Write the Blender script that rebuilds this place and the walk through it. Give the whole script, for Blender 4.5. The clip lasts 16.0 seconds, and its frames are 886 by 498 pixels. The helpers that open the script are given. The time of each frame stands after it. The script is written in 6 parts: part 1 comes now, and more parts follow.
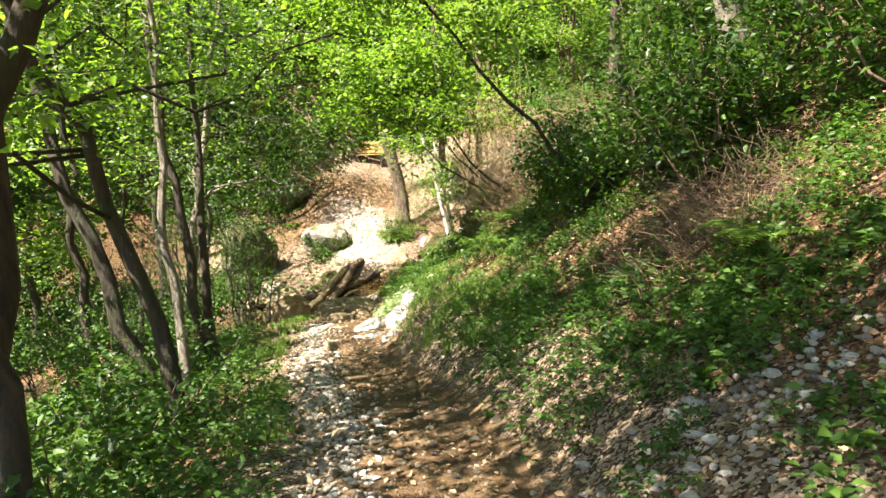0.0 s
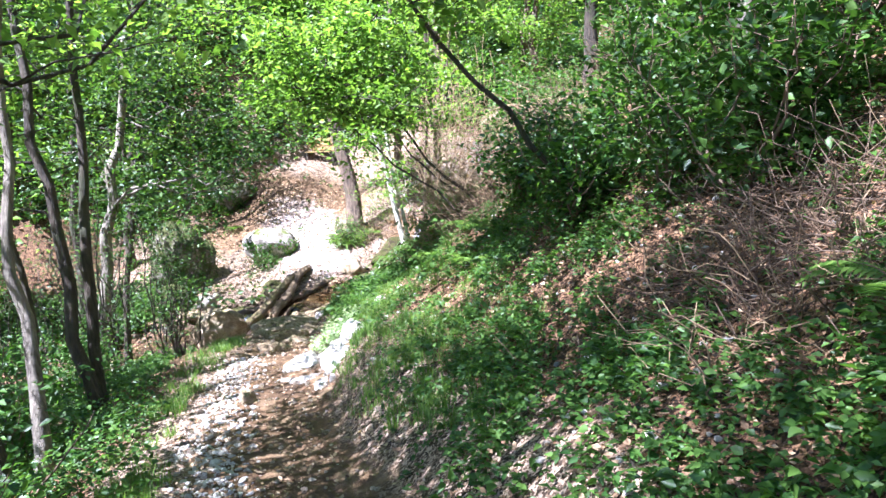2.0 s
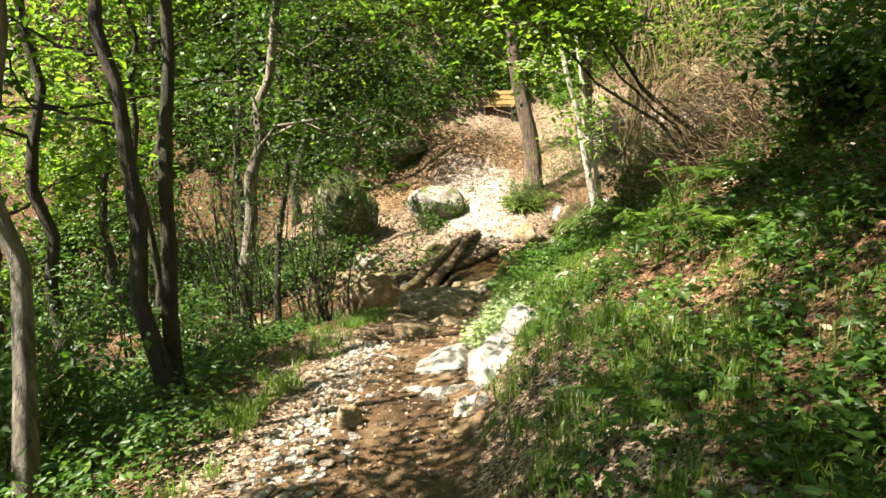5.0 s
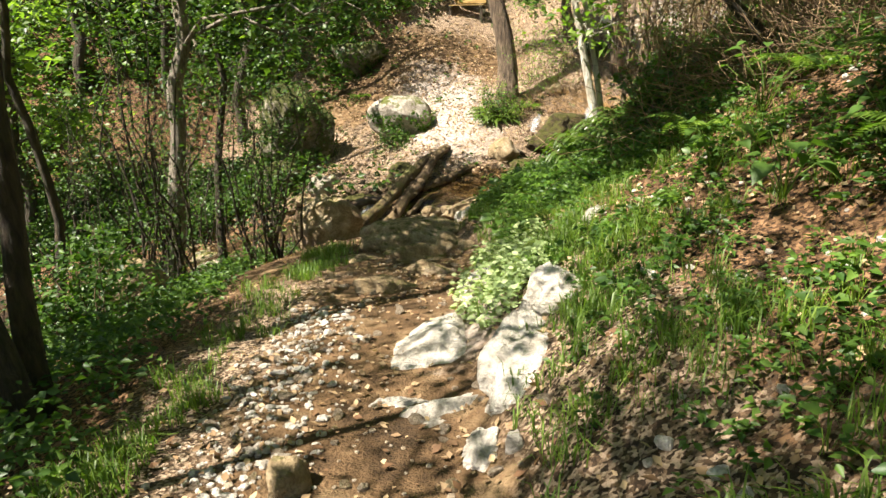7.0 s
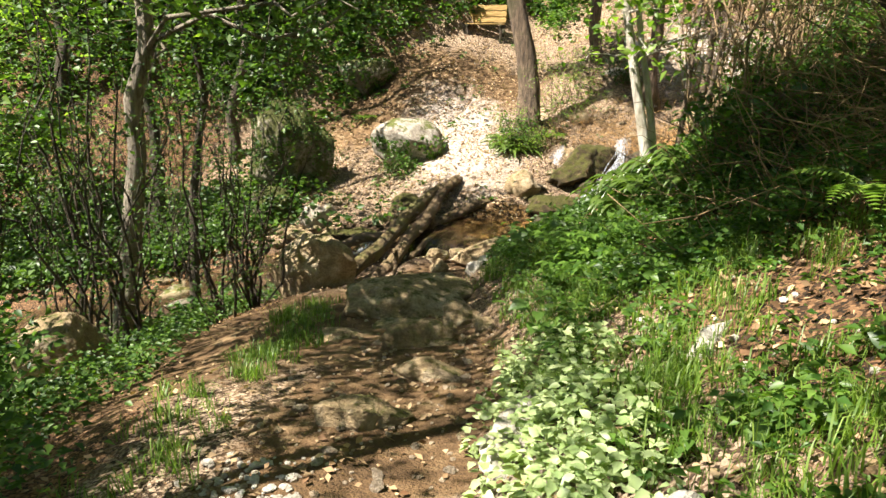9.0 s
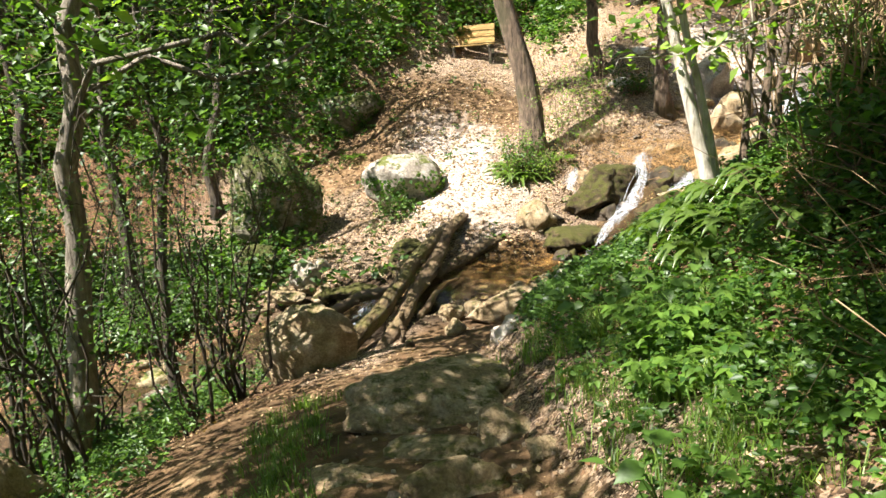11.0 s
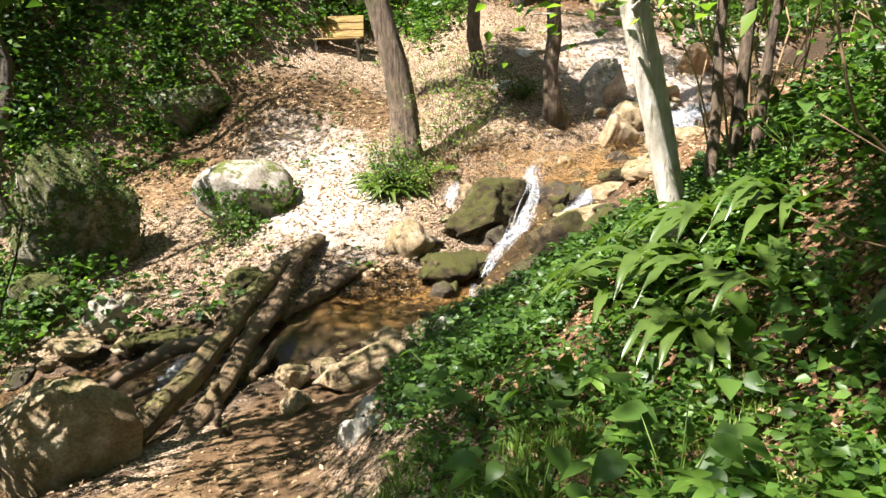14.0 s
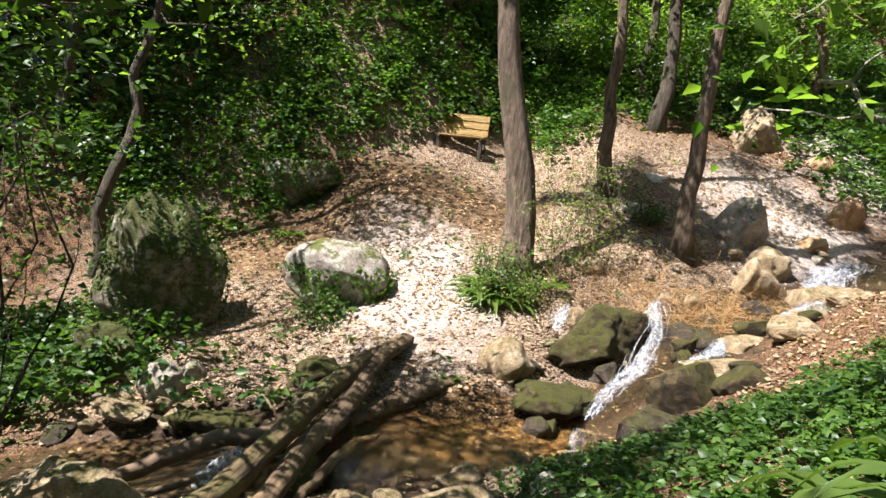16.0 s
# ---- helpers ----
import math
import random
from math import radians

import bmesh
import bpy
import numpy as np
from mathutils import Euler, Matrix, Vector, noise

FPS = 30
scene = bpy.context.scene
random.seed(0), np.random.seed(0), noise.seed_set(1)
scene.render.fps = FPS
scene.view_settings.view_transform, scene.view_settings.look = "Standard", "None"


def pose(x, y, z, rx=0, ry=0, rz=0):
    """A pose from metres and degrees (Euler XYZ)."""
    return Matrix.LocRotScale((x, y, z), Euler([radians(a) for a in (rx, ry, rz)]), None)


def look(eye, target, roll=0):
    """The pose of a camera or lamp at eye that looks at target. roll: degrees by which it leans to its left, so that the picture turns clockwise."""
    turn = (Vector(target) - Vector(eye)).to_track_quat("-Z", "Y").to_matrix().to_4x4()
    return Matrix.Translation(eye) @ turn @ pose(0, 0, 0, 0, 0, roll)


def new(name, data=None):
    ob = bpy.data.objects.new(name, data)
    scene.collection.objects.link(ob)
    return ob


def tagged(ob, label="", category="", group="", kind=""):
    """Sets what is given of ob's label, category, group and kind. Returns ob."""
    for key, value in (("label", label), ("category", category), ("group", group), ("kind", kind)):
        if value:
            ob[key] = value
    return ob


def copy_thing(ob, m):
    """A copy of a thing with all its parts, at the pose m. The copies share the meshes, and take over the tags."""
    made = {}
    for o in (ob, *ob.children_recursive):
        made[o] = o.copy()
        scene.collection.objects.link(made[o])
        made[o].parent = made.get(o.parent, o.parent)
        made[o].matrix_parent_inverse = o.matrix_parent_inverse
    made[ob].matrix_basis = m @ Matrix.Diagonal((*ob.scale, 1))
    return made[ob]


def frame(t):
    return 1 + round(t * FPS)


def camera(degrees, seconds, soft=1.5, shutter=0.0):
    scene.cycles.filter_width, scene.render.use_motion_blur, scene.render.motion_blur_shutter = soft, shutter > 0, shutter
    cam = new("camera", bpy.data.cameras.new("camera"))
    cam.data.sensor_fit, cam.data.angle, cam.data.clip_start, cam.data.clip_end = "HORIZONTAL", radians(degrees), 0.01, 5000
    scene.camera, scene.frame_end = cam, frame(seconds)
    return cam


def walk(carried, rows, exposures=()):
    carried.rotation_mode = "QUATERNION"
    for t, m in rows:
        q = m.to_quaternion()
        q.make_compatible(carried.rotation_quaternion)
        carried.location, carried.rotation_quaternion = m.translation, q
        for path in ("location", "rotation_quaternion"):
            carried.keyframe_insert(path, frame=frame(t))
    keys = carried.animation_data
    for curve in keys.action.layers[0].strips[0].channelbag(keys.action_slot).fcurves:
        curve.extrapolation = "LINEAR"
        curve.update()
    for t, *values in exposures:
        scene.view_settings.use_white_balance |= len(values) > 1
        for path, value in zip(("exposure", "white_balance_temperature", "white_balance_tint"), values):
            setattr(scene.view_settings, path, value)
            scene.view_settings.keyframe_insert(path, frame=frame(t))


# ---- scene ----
cam = camera(64.57, 16.0, soft=1.5)
PATH = [
    (0.0, look((-0.000, 0.000, 1.500), (0.001, 9.871, -0.103), -2.12)),
    (0.5, look((-0.088, 0.410, 1.503), (0.421, 10.212, -0.409), -2.13)),
    (1.0, look((-0.060, 0.927, 1.492), (0.524, 10.736, -0.364), -1.12)),
    (1.5, look((0.003, 1.444, 1.465), (0.535, 11.277, -0.275), -0.36)),
    (2.0, look((0.125, 1.993, 1.426), (0.702, 11.838, -0.226), -1.80)),
    (2.5, look((0.133, 2.480, 1.409), (0.073, 12.362, -0.121), 0.30)),
    (3.0, look((0.134, 2.896, 1.352), (-0.597, 12.736, -0.273), -0.18)),
    (3.5, look((0.231, 3.357, 1.133), (-2.063, 12.947, -0.532), 3.51)),
    (4.0, look((0.159, 3.812, 1.080), (-1.974, 13.414, -0.722), 4.68)),
    (4.2, look((0.097, 4.042, 1.005), (-2.237, 13.591, -0.828), 1.75)),
    (6.3, look((-0.427, 6.114, 0.568), (-1.986, 15.761, -1.555), -0.58)),
    (6.5, look((-0.510, 6.300, 0.539), (-1.986, 15.933, -1.704), 0.32)),
    (7.0, look((-0.595, 6.765, 0.469), (-1.908, 16.159, -2.697), -1.17)),
    (7.5, look((-0.650, 7.299, 0.418), (-2.113, 16.801, -2.334), 0.62)),
    (8.0, look((-0.705, 7.762, 0.378), (-2.133, 17.285, -2.321), -0.01)),
    (8.5, look((-0.736, 8.268, 0.313), (-2.089, 17.765, -2.511), 2.45)),
    (9.0, look((-0.902, 8.708, 0.287), (-2.308, 18.186, -2.577), 0.97)),
    (9.2, look((-0.927, 8.892, 0.287), (-2.304, 18.341, -2.684), 1.31)),
    (11.3, look((-1.323, 10.614, 0.171), (-2.492, 20.237, -2.285), -6.39)),
    (11.5, look((-1.346, 10.777, 0.152), (-2.040, 20.415, -2.422), -5.40)),
    (12.0, look((-1.425, 11.152, 0.019), (-1.722, 20.785, -2.647), -1.28)),
    (12.5, look((-1.431, 11.478, -0.039), (-1.617, 21.160, -2.534), -2.65)),
    (13.0, look((-1.301, 11.844, -0.097), (-0.873, 21.492, -2.693), -2.85)),
    (13.5, look((-1.274, 12.296, -0.148), (-0.634, 21.944, -2.698), -3.63)),
    (14.0, look((-1.276, 12.845, -0.190), (-0.918, 22.543, -2.600), -1.76)),
    (14.5, look((-1.243, 13.257, -0.168), (-1.469, 23.015, -2.343), 1.11)),
    (15.0, look((-1.333, 13.569, -0.206), (-1.276, 23.401, -2.029), 3.61)),
    (15.5, look((-1.478, 13.752, -0.197), (-1.109, 23.617, -1.794), 6.14)),
    (16.0, look((-1.566, 14.000, -0.343), (-2.482, 23.910, -1.318), 7.10)),
]
LIGHTER = 2.2
walk(cam, PATH, [(t, LIGHTER + e, k, tint) for t, e, k, tint in (
    (0.0, 0.36, 6500, 10), (0.7, 0.46, 6250, 12), (1.5, 0.66, 5300, 20), (2.0, 0.7, 4950, 24), (2.5, 0.6, 5000, 24), (3.0, 0.24, 5700, 16), (3.5, 0.2, 6200, 11), (4.2, 0.15, 6500, 10),
    (6.5, -0.2, 6600, 10), (7.0, -0.25, 6600, 10), (7.5, -0.66, 6500, 12), (8.0, -0.8, 6600, 10), (8.5, -0.55, 6500, 10), (9.0, -0.15, 6500, 10), (11.5, 0.05, 6200, 11), (13.0, 0.0, 6150, 12), (14.5, 0.0, 6100, 12), (15.5, -0.28, 5900, 15), (16.0, -0.36, 5900, 15))])

# ---- world and sun ----
SUN_FROM = Vector((-0.50, -0.22, 0.84)).normalized()
world = bpy.data.worlds.new("world")
scene.world = world
world.use_nodes = True
wn, wl = world.node_tree.nodes, world.node_tree.links
sky = wn.new("ShaderNodeTexSky")
sky.sky_type, sky.sun_disc = "NISHITA", False
sky.sun_elevation = math.asin(SUN_FROM.z)
sky.sun_rotation = math.atan2(SUN_FROM.x, SUN_FROM.y)
wl.new(sky.outputs[0], wn["Background"].inputs[0])
wn["Background"].inputs[1].default_value = 0.043
sun = new("sun", bpy.data.lights.new("sun", "SUN"))
sun.data.energy, sun.data.angle, sun.data.color = 5.0, radians(0.53), (1.0, 0.93, 0.82)
sun.matrix_world = look(SUN_FROM * 60, (0, 0, 0))

rng = np.random.default_rng(7)


# ---- materials ----
def nodes_of(name):
    m = bpy.data.materials.new(name)
    m.use_nodes = True
    t = m.node_tree
    return m, t.nodes, t.links, t.nodes["Principled BSDF"]


def noise_node(n, l, scale, detail=6, rough=0.6, coords="Object", dist=0.0):
    tc = n.new("ShaderNodeTexCoord")
    t = n.new("ShaderNodeTexNoise")
    t.inputs["Scale"].default_value, t.inputs["Detail"].default_value, t.inputs["Roughness"].default_value = scale, detail, rough
    t.inputs["Distortion"].default_value = dist
    l.new(tc.outputs[coords], t.inputs["Vector"])
    return t


def ramp(n, l, source, stops):
    r = n.new("ShaderNodeValToRGB")
    while len(r.color_ramp.elements) < len(stops):
        r.color_ramp.elements.new(0.5)
    for e, (p, c) in zip(r.color_ramp.elements, stops):
        e.position, e.color = p, (*c, 1)
    l.new(source, r.inputs[0])
    return r


def mix(n, l, fac, a, b, kind="MIX"):
    m = n.new("ShaderNodeMix")
    m.data_type, m.blend_type = "RGBA", kind
    for socket, v in ((m.inputs[0], fac), (m.inputs[6], a), (m.inputs[7], b)):
        if isinstance(v, (int, float)):
            socket.default_value = v
        elif isinstance(v, tuple):
            socket.default_value = (*v, 1)
        else:
            l.new(v, socket)
    return m.outputs[2]


def bump(n, l, source, strength, distance, bsdf):
    b = n.new("ShaderNodeBump")
    b.inputs["Strength"].default_value, b.inputs["Distance"].default_value = strength, distance
    l.new(source, b.inputs["Height"])
    l.new(b.outputs[0], bsdf.inputs["Normal"])


def rocky(name, dark, mid, light, moss=None, moss_amount=0.5, scale=3.0, rough=0.85, wet=0.0):
    """Stone with blotches, fine grain and, where asked for, moss on what faces up."""
    m, n, l, p = nodes_of(name)
    a, b = noise_node(n, l, scale, 8, 0.65, dist=0.4), noise_node(n, l, scale * 9, 5, 0.7)
    c = ramp(n, l, a.outputs[0], ((0.3, dark), (0.5, mid), (0.72, light))).outputs[0]
    g = ramp(n, l, b.outputs[0], ((0.3, (0.55, 0.55, 0.55)), (0.7, (1.15, 1.15, 1.15)))).outputs[0]
    c = mix(n, l, 1.0, c, g, "MULTIPLY")
    if moss:
        geo = n.new("ShaderNodeNewGeometry")
        sep = n.new("ShaderNodeSeparateXYZ")
        l.new(geo.outputs["Normal"], sep.inputs[0])
        k = noise_node(n, l, scale * 1.7, 6, 0.7)
        add = n.new("ShaderNodeMath")
        add.operation = "MULTIPLY_ADD"
        l.new(sep.outputs[2], add.inputs[0])
        add.inputs[1].default_value = 0.22
        l.new(k.outputs[0], add.inputs[2])
        edge = 0.78 - 0.35 * moss_amount
        f = ramp(n, l, add.outputs[0], ((edge - 0.06, (0, 0, 0)), (edge + 0.06, (1, 1, 1)))).outputs[0]
        mc = ramp(n, l, b.outputs[0], ((0.3, tuple(v * 0.5 for v in moss)), (0.7, tuple(v * 1.4 for v in moss)))).outputs[0]
        c = mix(n, l, f, c, mc)
    l.new(c, p.inputs["Base Color"])
    p.inputs["Roughness"].default_value = rough - 0.55 * wet
    p.inputs["Specular IOR Level"].default_value = 0.25 + 0.25 * wet
    bump(n, l, mix(n, l, 0.45, a.outputs[0], b.outputs[0]), 1.0, 0.09, p)
    return m


def barky(name, dark, light, scale=6.0, moss=None, grain=(1, 1, 0.18)):
    m, n, l, p = nodes_of(name)
    tc, mp = n.new("ShaderNodeTexCoord"), n.new("ShaderNodeMapping")
    mp.inputs["Scale"].default_value = grain
    l.new(tc.outputs["Object"], mp.inputs[0])
    a = n.new("ShaderNodeTexNoise")
    a.inputs["Scale"].default_value, a.inputs["Detail"].default_value, a.inputs["Roughness"].default_value = scale * 3, 8, 0.7
    l.new(mp.outputs[0], a.inputs["Vector"])
    b = noise_node(n, l, 1.6, 5, 0.65)
    c = ramp(n, l, a.outputs[0], ((0.33, dark), (0.66, light))).outputs[0]
    c = mix(n, l, 0.6, c, ramp(n, l, b.outputs[0], ((0.35, (0.5, 0.5, 0.5)), (0.65, (1.3, 1.3, 1.3)))).outputs[0], "MULTIPLY")
    if moss:
        c = mix(n, l, ramp(n, l, b.outputs[0], ((0.5, (0, 0, 0)), (0.6, (0.8, 0.8, 0.8)))).outputs[0], c, moss)
    l.new(c, p.inputs["Base Color"])
    p.inputs["Roughness"].default_value = 0.9
    bump(n, l, a.outputs[0], 1.0, 0.09, p)
    return m


def leafy(name, dark, light, through_light=0.4, rough=0.45):
    """Thin leaves: each its own tint, part of the light passing through."""
    m, n, l, p = nodes_of(name)
    geo = n.new("ShaderNodeNewGeometry")
    c = ramp(n, l, geo.outputs["Random Per Island"], ((0.0, dark), (0.6, tuple((a + b) / 2 for a, b in zip(dark, light))), (1.0, light))).outputs[0]
    k = noise_node(n, l, 0.9, 3, 0.6)
    c = mix(n, l, 0.7, c, ramp(n, l, k.outputs[0], ((0.3, (0.55, 0.62, 0.55)), (0.7, (1.25, 1.2, 1.0)))).outputs[0], "MULTIPLY")
    l.new(c, p.inputs["Base Color"])
    p.inputs["Roughness"].default_value = rough
    p.inputs["Specular IOR Level"].default_value = 0.35
    tr = n.new("ShaderNodeBsdfTranslucent")
    l.new(mix(n, l, 1.0, c, (1.5, 1.7, 0.6), "MULTIPLY"), tr.inputs[0])
    ms = n.new("ShaderNodeMixShader")
    ms.inputs[0].default_value = through_light
    l.new(p.outputs[0], ms.inputs[1])
    l.new(tr.outputs[0], ms.inputs[2])
    l.new(ms.outputs[0], n["Material Output"].inputs[0])
    return m


def ground_material():
    m, n, l, p = nodes_of("forest_floor")
    big, mid, fine = noise_node(n, l, 0.5, 5, 0.6), noise_node(n, l, 3.0, 7, 0.7), noise_node(n, l, 22.0, 6, 0.75)
    flakes = n.new("ShaderNodeTexVoronoi")
    flakes.inputs["Scale"].default_value, flakes.inputs["Randomness"].default_value = 64.0, 1.0
    warp = noise_node(n, l, 9.0, 3, 0.6)
    tc = n.new("ShaderNodeTexCoord")
    l.new(mix(n, l, 0.06, tc.outputs["Object"], warp.outputs["Color"], "ADD"), flakes.inputs["Vector"])
    split = n.new("ShaderNodeSeparateColor")
    l.new(flakes.outputs["Color"], split.inputs[0])
    litter = ramp(n, l, mix(n, l, 0.45, split.outputs[0], fine.outputs[0]), ((0.34, (0.035, 0.021, 0.011)), (0.5, (0.145, 0.093, 0.054)), (0.66, (0.4, 0.3, 0.21)))).outputs[0]
    earth = ramp(n, l, mid.outputs[0], ((0.34, (0.045, 0.026, 0.011)), (0.52, (0.12, 0.07, 0.032)), (0.72, (0.27, 0.185, 0.1)))).outputs[0]
    # colour of pale stone, used as well for painted patches of sunlight
    pale = ramp(n, l, fine.outputs[0], ((0.34, (0.17, 0.13, 0.1)), (0.55, (0.42, 0.36, 0.31)), (0.7, (0.62, 0.56, 0.51)))).outputs[0]
    soil = ramp(n, l, mix(n, l, 0.5, split.outputs[1], mid.outputs[0]), ((0.3, (0.016, 0.01, 0.005)), (0.5, (0.085, 0.043, 0.019)), (0.7, (0.25, 0.14, 0.07)))).outputs[0]
    bed = ramp(n, l, fine.outputs[0], ((0.4, (0.012, 0.007, 0.003)), (0.5, (0.075, 0.038, 0.009)), (0.64, (0.3, 0.18, 0.06)))).outputs[0]
    wet_bed = ramp(n, l, fine.outputs[0], ((0.38, (0.01, 0.007, 0.004)), (0.55, (0.05, 0.03, 0.014)), (0.7, (0.13, 0.085, 0.045)))).outputs[0]
    cover = []
    for name in ("trodden", "stony_sunlit", "wooded", "wet", "pool"):
        at = n.new("ShaderNodeAttribute")
        at.attribute_name = name
        mm = n.new("ShaderNodeMath")
        mm.operation = "MULTIPLY_ADD"
        l.new(mid.outputs[0], mm.inputs[0])
        mm.inputs[1].default_value = 0.9
        l.new(at.outputs["Fac"], mm.inputs[2])
        cover.append(ramp(n, l, mm.outputs[0], ((0.72, (0, 0, 0)), (1.12, (1, 1, 1)))).outputs[0])
    c = mix(n, l, cover[2], litter, soil)
    c = mix(n, l, cover[0], c, earth)
    c = mix(n, l, cover[1], c, pale)
    c = mix(n, l, cover[3], c, wet_bed)
    c = mix(n, l, cover[4], c, bed)
    c = mix(n, l, 0.55, c, ramp(n, l, big.outputs[0], ((0.35, (0.65, 0.62, 0.6)), (0.65, (1.25, 1.25, 1.25)))).outputs[0], "MULTIPLY")
    l.new(c, p.inputs["Base Color"])
    p.inputs["Roughness"].default_value = 0.92
    p.inputs["Specular IOR Level"].default_value = 0.25
    bump(n, l, mix(n, l, 0.2, mix(n, l, 0.5, mid.outputs[0], fine.outputs[0]), flakes.outputs["Distance"]), 1.0, 0.06, p)
    return m


def water_material(name, colour, rough, see):
    m, n, l, p = nodes_of(name)
    a = noise_node(n, l, 6.0, 5, 0.6, dist=1.2)
    p.inputs["Base Color"].default_value = (*colour, 1)
    p.inputs["Roughness"].default_value, p.inputs["IOR"].default_value = rough, 1.33
    p.inputs["Transmission Weight"].default_value = see
    bump(n, l, a.outputs[0], 0.5, 0.05, p)
    return m


def plain(name, c, rough=0.7, scale=8.0):
    m, n, l, p = nodes_of(name)
    a = noise_node(n, l, scale, 6, 0.7)
    l.new(ramp(n, l, a.outputs[0], ((0.3, tuple(v * 0.6 for v in c)), (0.7, tuple(min(1, v * 1.3) for v in c)))).outputs[0], p.inputs["Base Color"])
    p.inputs["Roughness"].default_value = rough
    bump(n, l, a.outputs[0], 0.5, 0.01, p)
    return m


FLOOR = ground_material()
LIMESTONE = rocky("limestone", (0.16, 0.13, 0.1), (0.36, 0.31, 0.25), (0.62, 0.57, 0.5), (0.09, 0.1, 0.02), 0.25)
PALE_STONE = rocky("pale_stone", (0.38, 0.32, 0.25), (0.62, 0.56, 0.48), (0.8, 0.75, 0.68), scale=5)
GRAVEL_STONE = rocky("dusty_gravel", (0.2, 0.145, 0.09), (0.42, 0.33, 0.23), (0.66, 0.57, 0.46), scale=5)
EARTHY_STONE = rocky("earthy_stone", (0.16, 0.108, 0.055), (0.36, 0.265, 0.15), (0.6, 0.5, 0.36), (0.11, 0.1, 0.03), 0.12, scale=4.5)
MOSSY_STONE = rocky("mossy_stone", (0.012, 0.009, 0.005), (0.06, 0.042, 0.02), (0.22, 0.16, 0.08), (0.06, 0.058, 0.01), 0.48, rough=0.8, scale=6)
WET_STONE = rocky("wet_stone", (0.018, 0.012, 0.007), (0.055, 0.038, 0.02), (0.14, 0.1, 0.06), (0.045, 0.04, 0.007), 0.3, wet=0.6)
IVY_STONE = rocky("ivied_stone", (0.07, 0.058, 0.038), (0.22, 0.19, 0.13), (0.46, 0.41, 0.33), (0.06, 0.065, 0.015), 0.75)
OCHRE_STONE = rocky("ochre_stone", (0.22, 0.12, 0.05), (0.42, 0.27, 0.14), (0.62, 0.48, 0.32), scale=4)
BARK = barky("bark", (0.022, 0.014, 0.008), (0.26, 0.18, 0.115), moss=(0.07, 0.06, 0.025))
BARK_PALE = barky("pale_bark", (0.4, 0.34, 0.26), (0.82, 0.76, 0.66), moss=(0.22, 0.19, 0.12))
BARK_GREY = barky("grey_bark", (0.09, 0.07, 0.05), (0.4, 0.34, 0.26), moss=(0.1, 0.085, 0.045))
BARK_DARK = barky("dark_bark", (0.022, 0.016, 0.01), (0.11, 0.08, 0.05), moss=(0.04, 0.045, 0.015))
BARK_MOSS = barky("mossy_bark", (0.04, 0.026, 0.01), (0.24, 0.165, 0.07), moss=(0.13, 0.12, 0.03), grain=(1, 0.12, 1))
ROTTEN = barky("weathered_wood", (0.045, 0.027, 0.013), (0.28, 0.185, 0.095), moss=(0.16, 0.115, 0.05), grain=(1, 0.12, 1))
PEELED = barky("peeled_wood", (0.3, 0.22, 0.13), (0.68, 0.56, 0.4), grain=(0.2, 1, 1))
STRAW = plain("dry_stalks", (0.27, 0.18, 0.095), 0.85)
STRAW_GOLD = plain("golden_straw", (0.42, 0.25, 0.095), 0.8)
ROOT = plain("dry_root", (0.13, 0.08, 0.042), 0.85)
TWIG = plain("twig", (0.13, 0.085, 0.05), 0.85)
LEAF_TREE = leafy("tree_leaf", (0.07, 0.135, 0.022), (0.23, 0.325, 0.06), 0.5)
LEAF_DARK = leafy("shade_leaf", (0.02, 0.05, 0.01), (0.085, 0.15, 0.028), 0.35)
LEAF_HERB = leafy("herb_leaf", (0.027, 0.072, 0.012), (0.11, 0.19, 0.035), 0.38)
# strong sunlight put into the leaf colour, for the foot of the bank
LEAF_SUNLIT = leafy("sunlit_leaf", (0.2, 0.27, 0.11), (0.5, 0.56, 0.33), 0.3, 0.4)
LEAF_STRAP = leafy("strap_leaf", (0.035, 0.07, 0.014), (0.13, 0.185, 0.045), 0.35, 0.3)
LEAF_GRASS = leafy("grass_blade", (0.06, 0.12, 0.015), (0.17, 0.24, 0.05), 0.4)
LEAF_BRIGHT = leafy("young_leaf", (0.05, 0.115, 0.016), (0.16, 0.26, 0.042), 0.42)
LEAF_DEAD = leafy("dead_leaf", (0.11, 0.052, 0.024), (0.48, 0.34, 0.22), 0.15, 0.8)
WATER = water_material("clear_water", (0.95, 0.84, 0.58), 0.05, 1.0)
FOAM = water_material("white_water", (0.6, 0.62, 0.66), 0.4, 0.1)
foam_nodes, foam_links = FOAM.node_tree.nodes, FOAM.node_tree.links
speckle = noise_node(foam_nodes, foam_links, 14.0, 8, 0.75, dist=2.0)
foam_links.new(ramp(foam_nodes, foam_links, speckle.outputs[0], ((0.44, (0, 0, 0)), (0.68, (0.75, 0.75, 0.75)))).outputs[0], foam_nodes["Principled BSDF"].inputs["Alpha"])
BENCH_WOOD = barky("ochre_boards", (0.2, 0.12, 0.035), (0.46, 0.31, 0.11), 4, grain=(0.15, 1, 1))

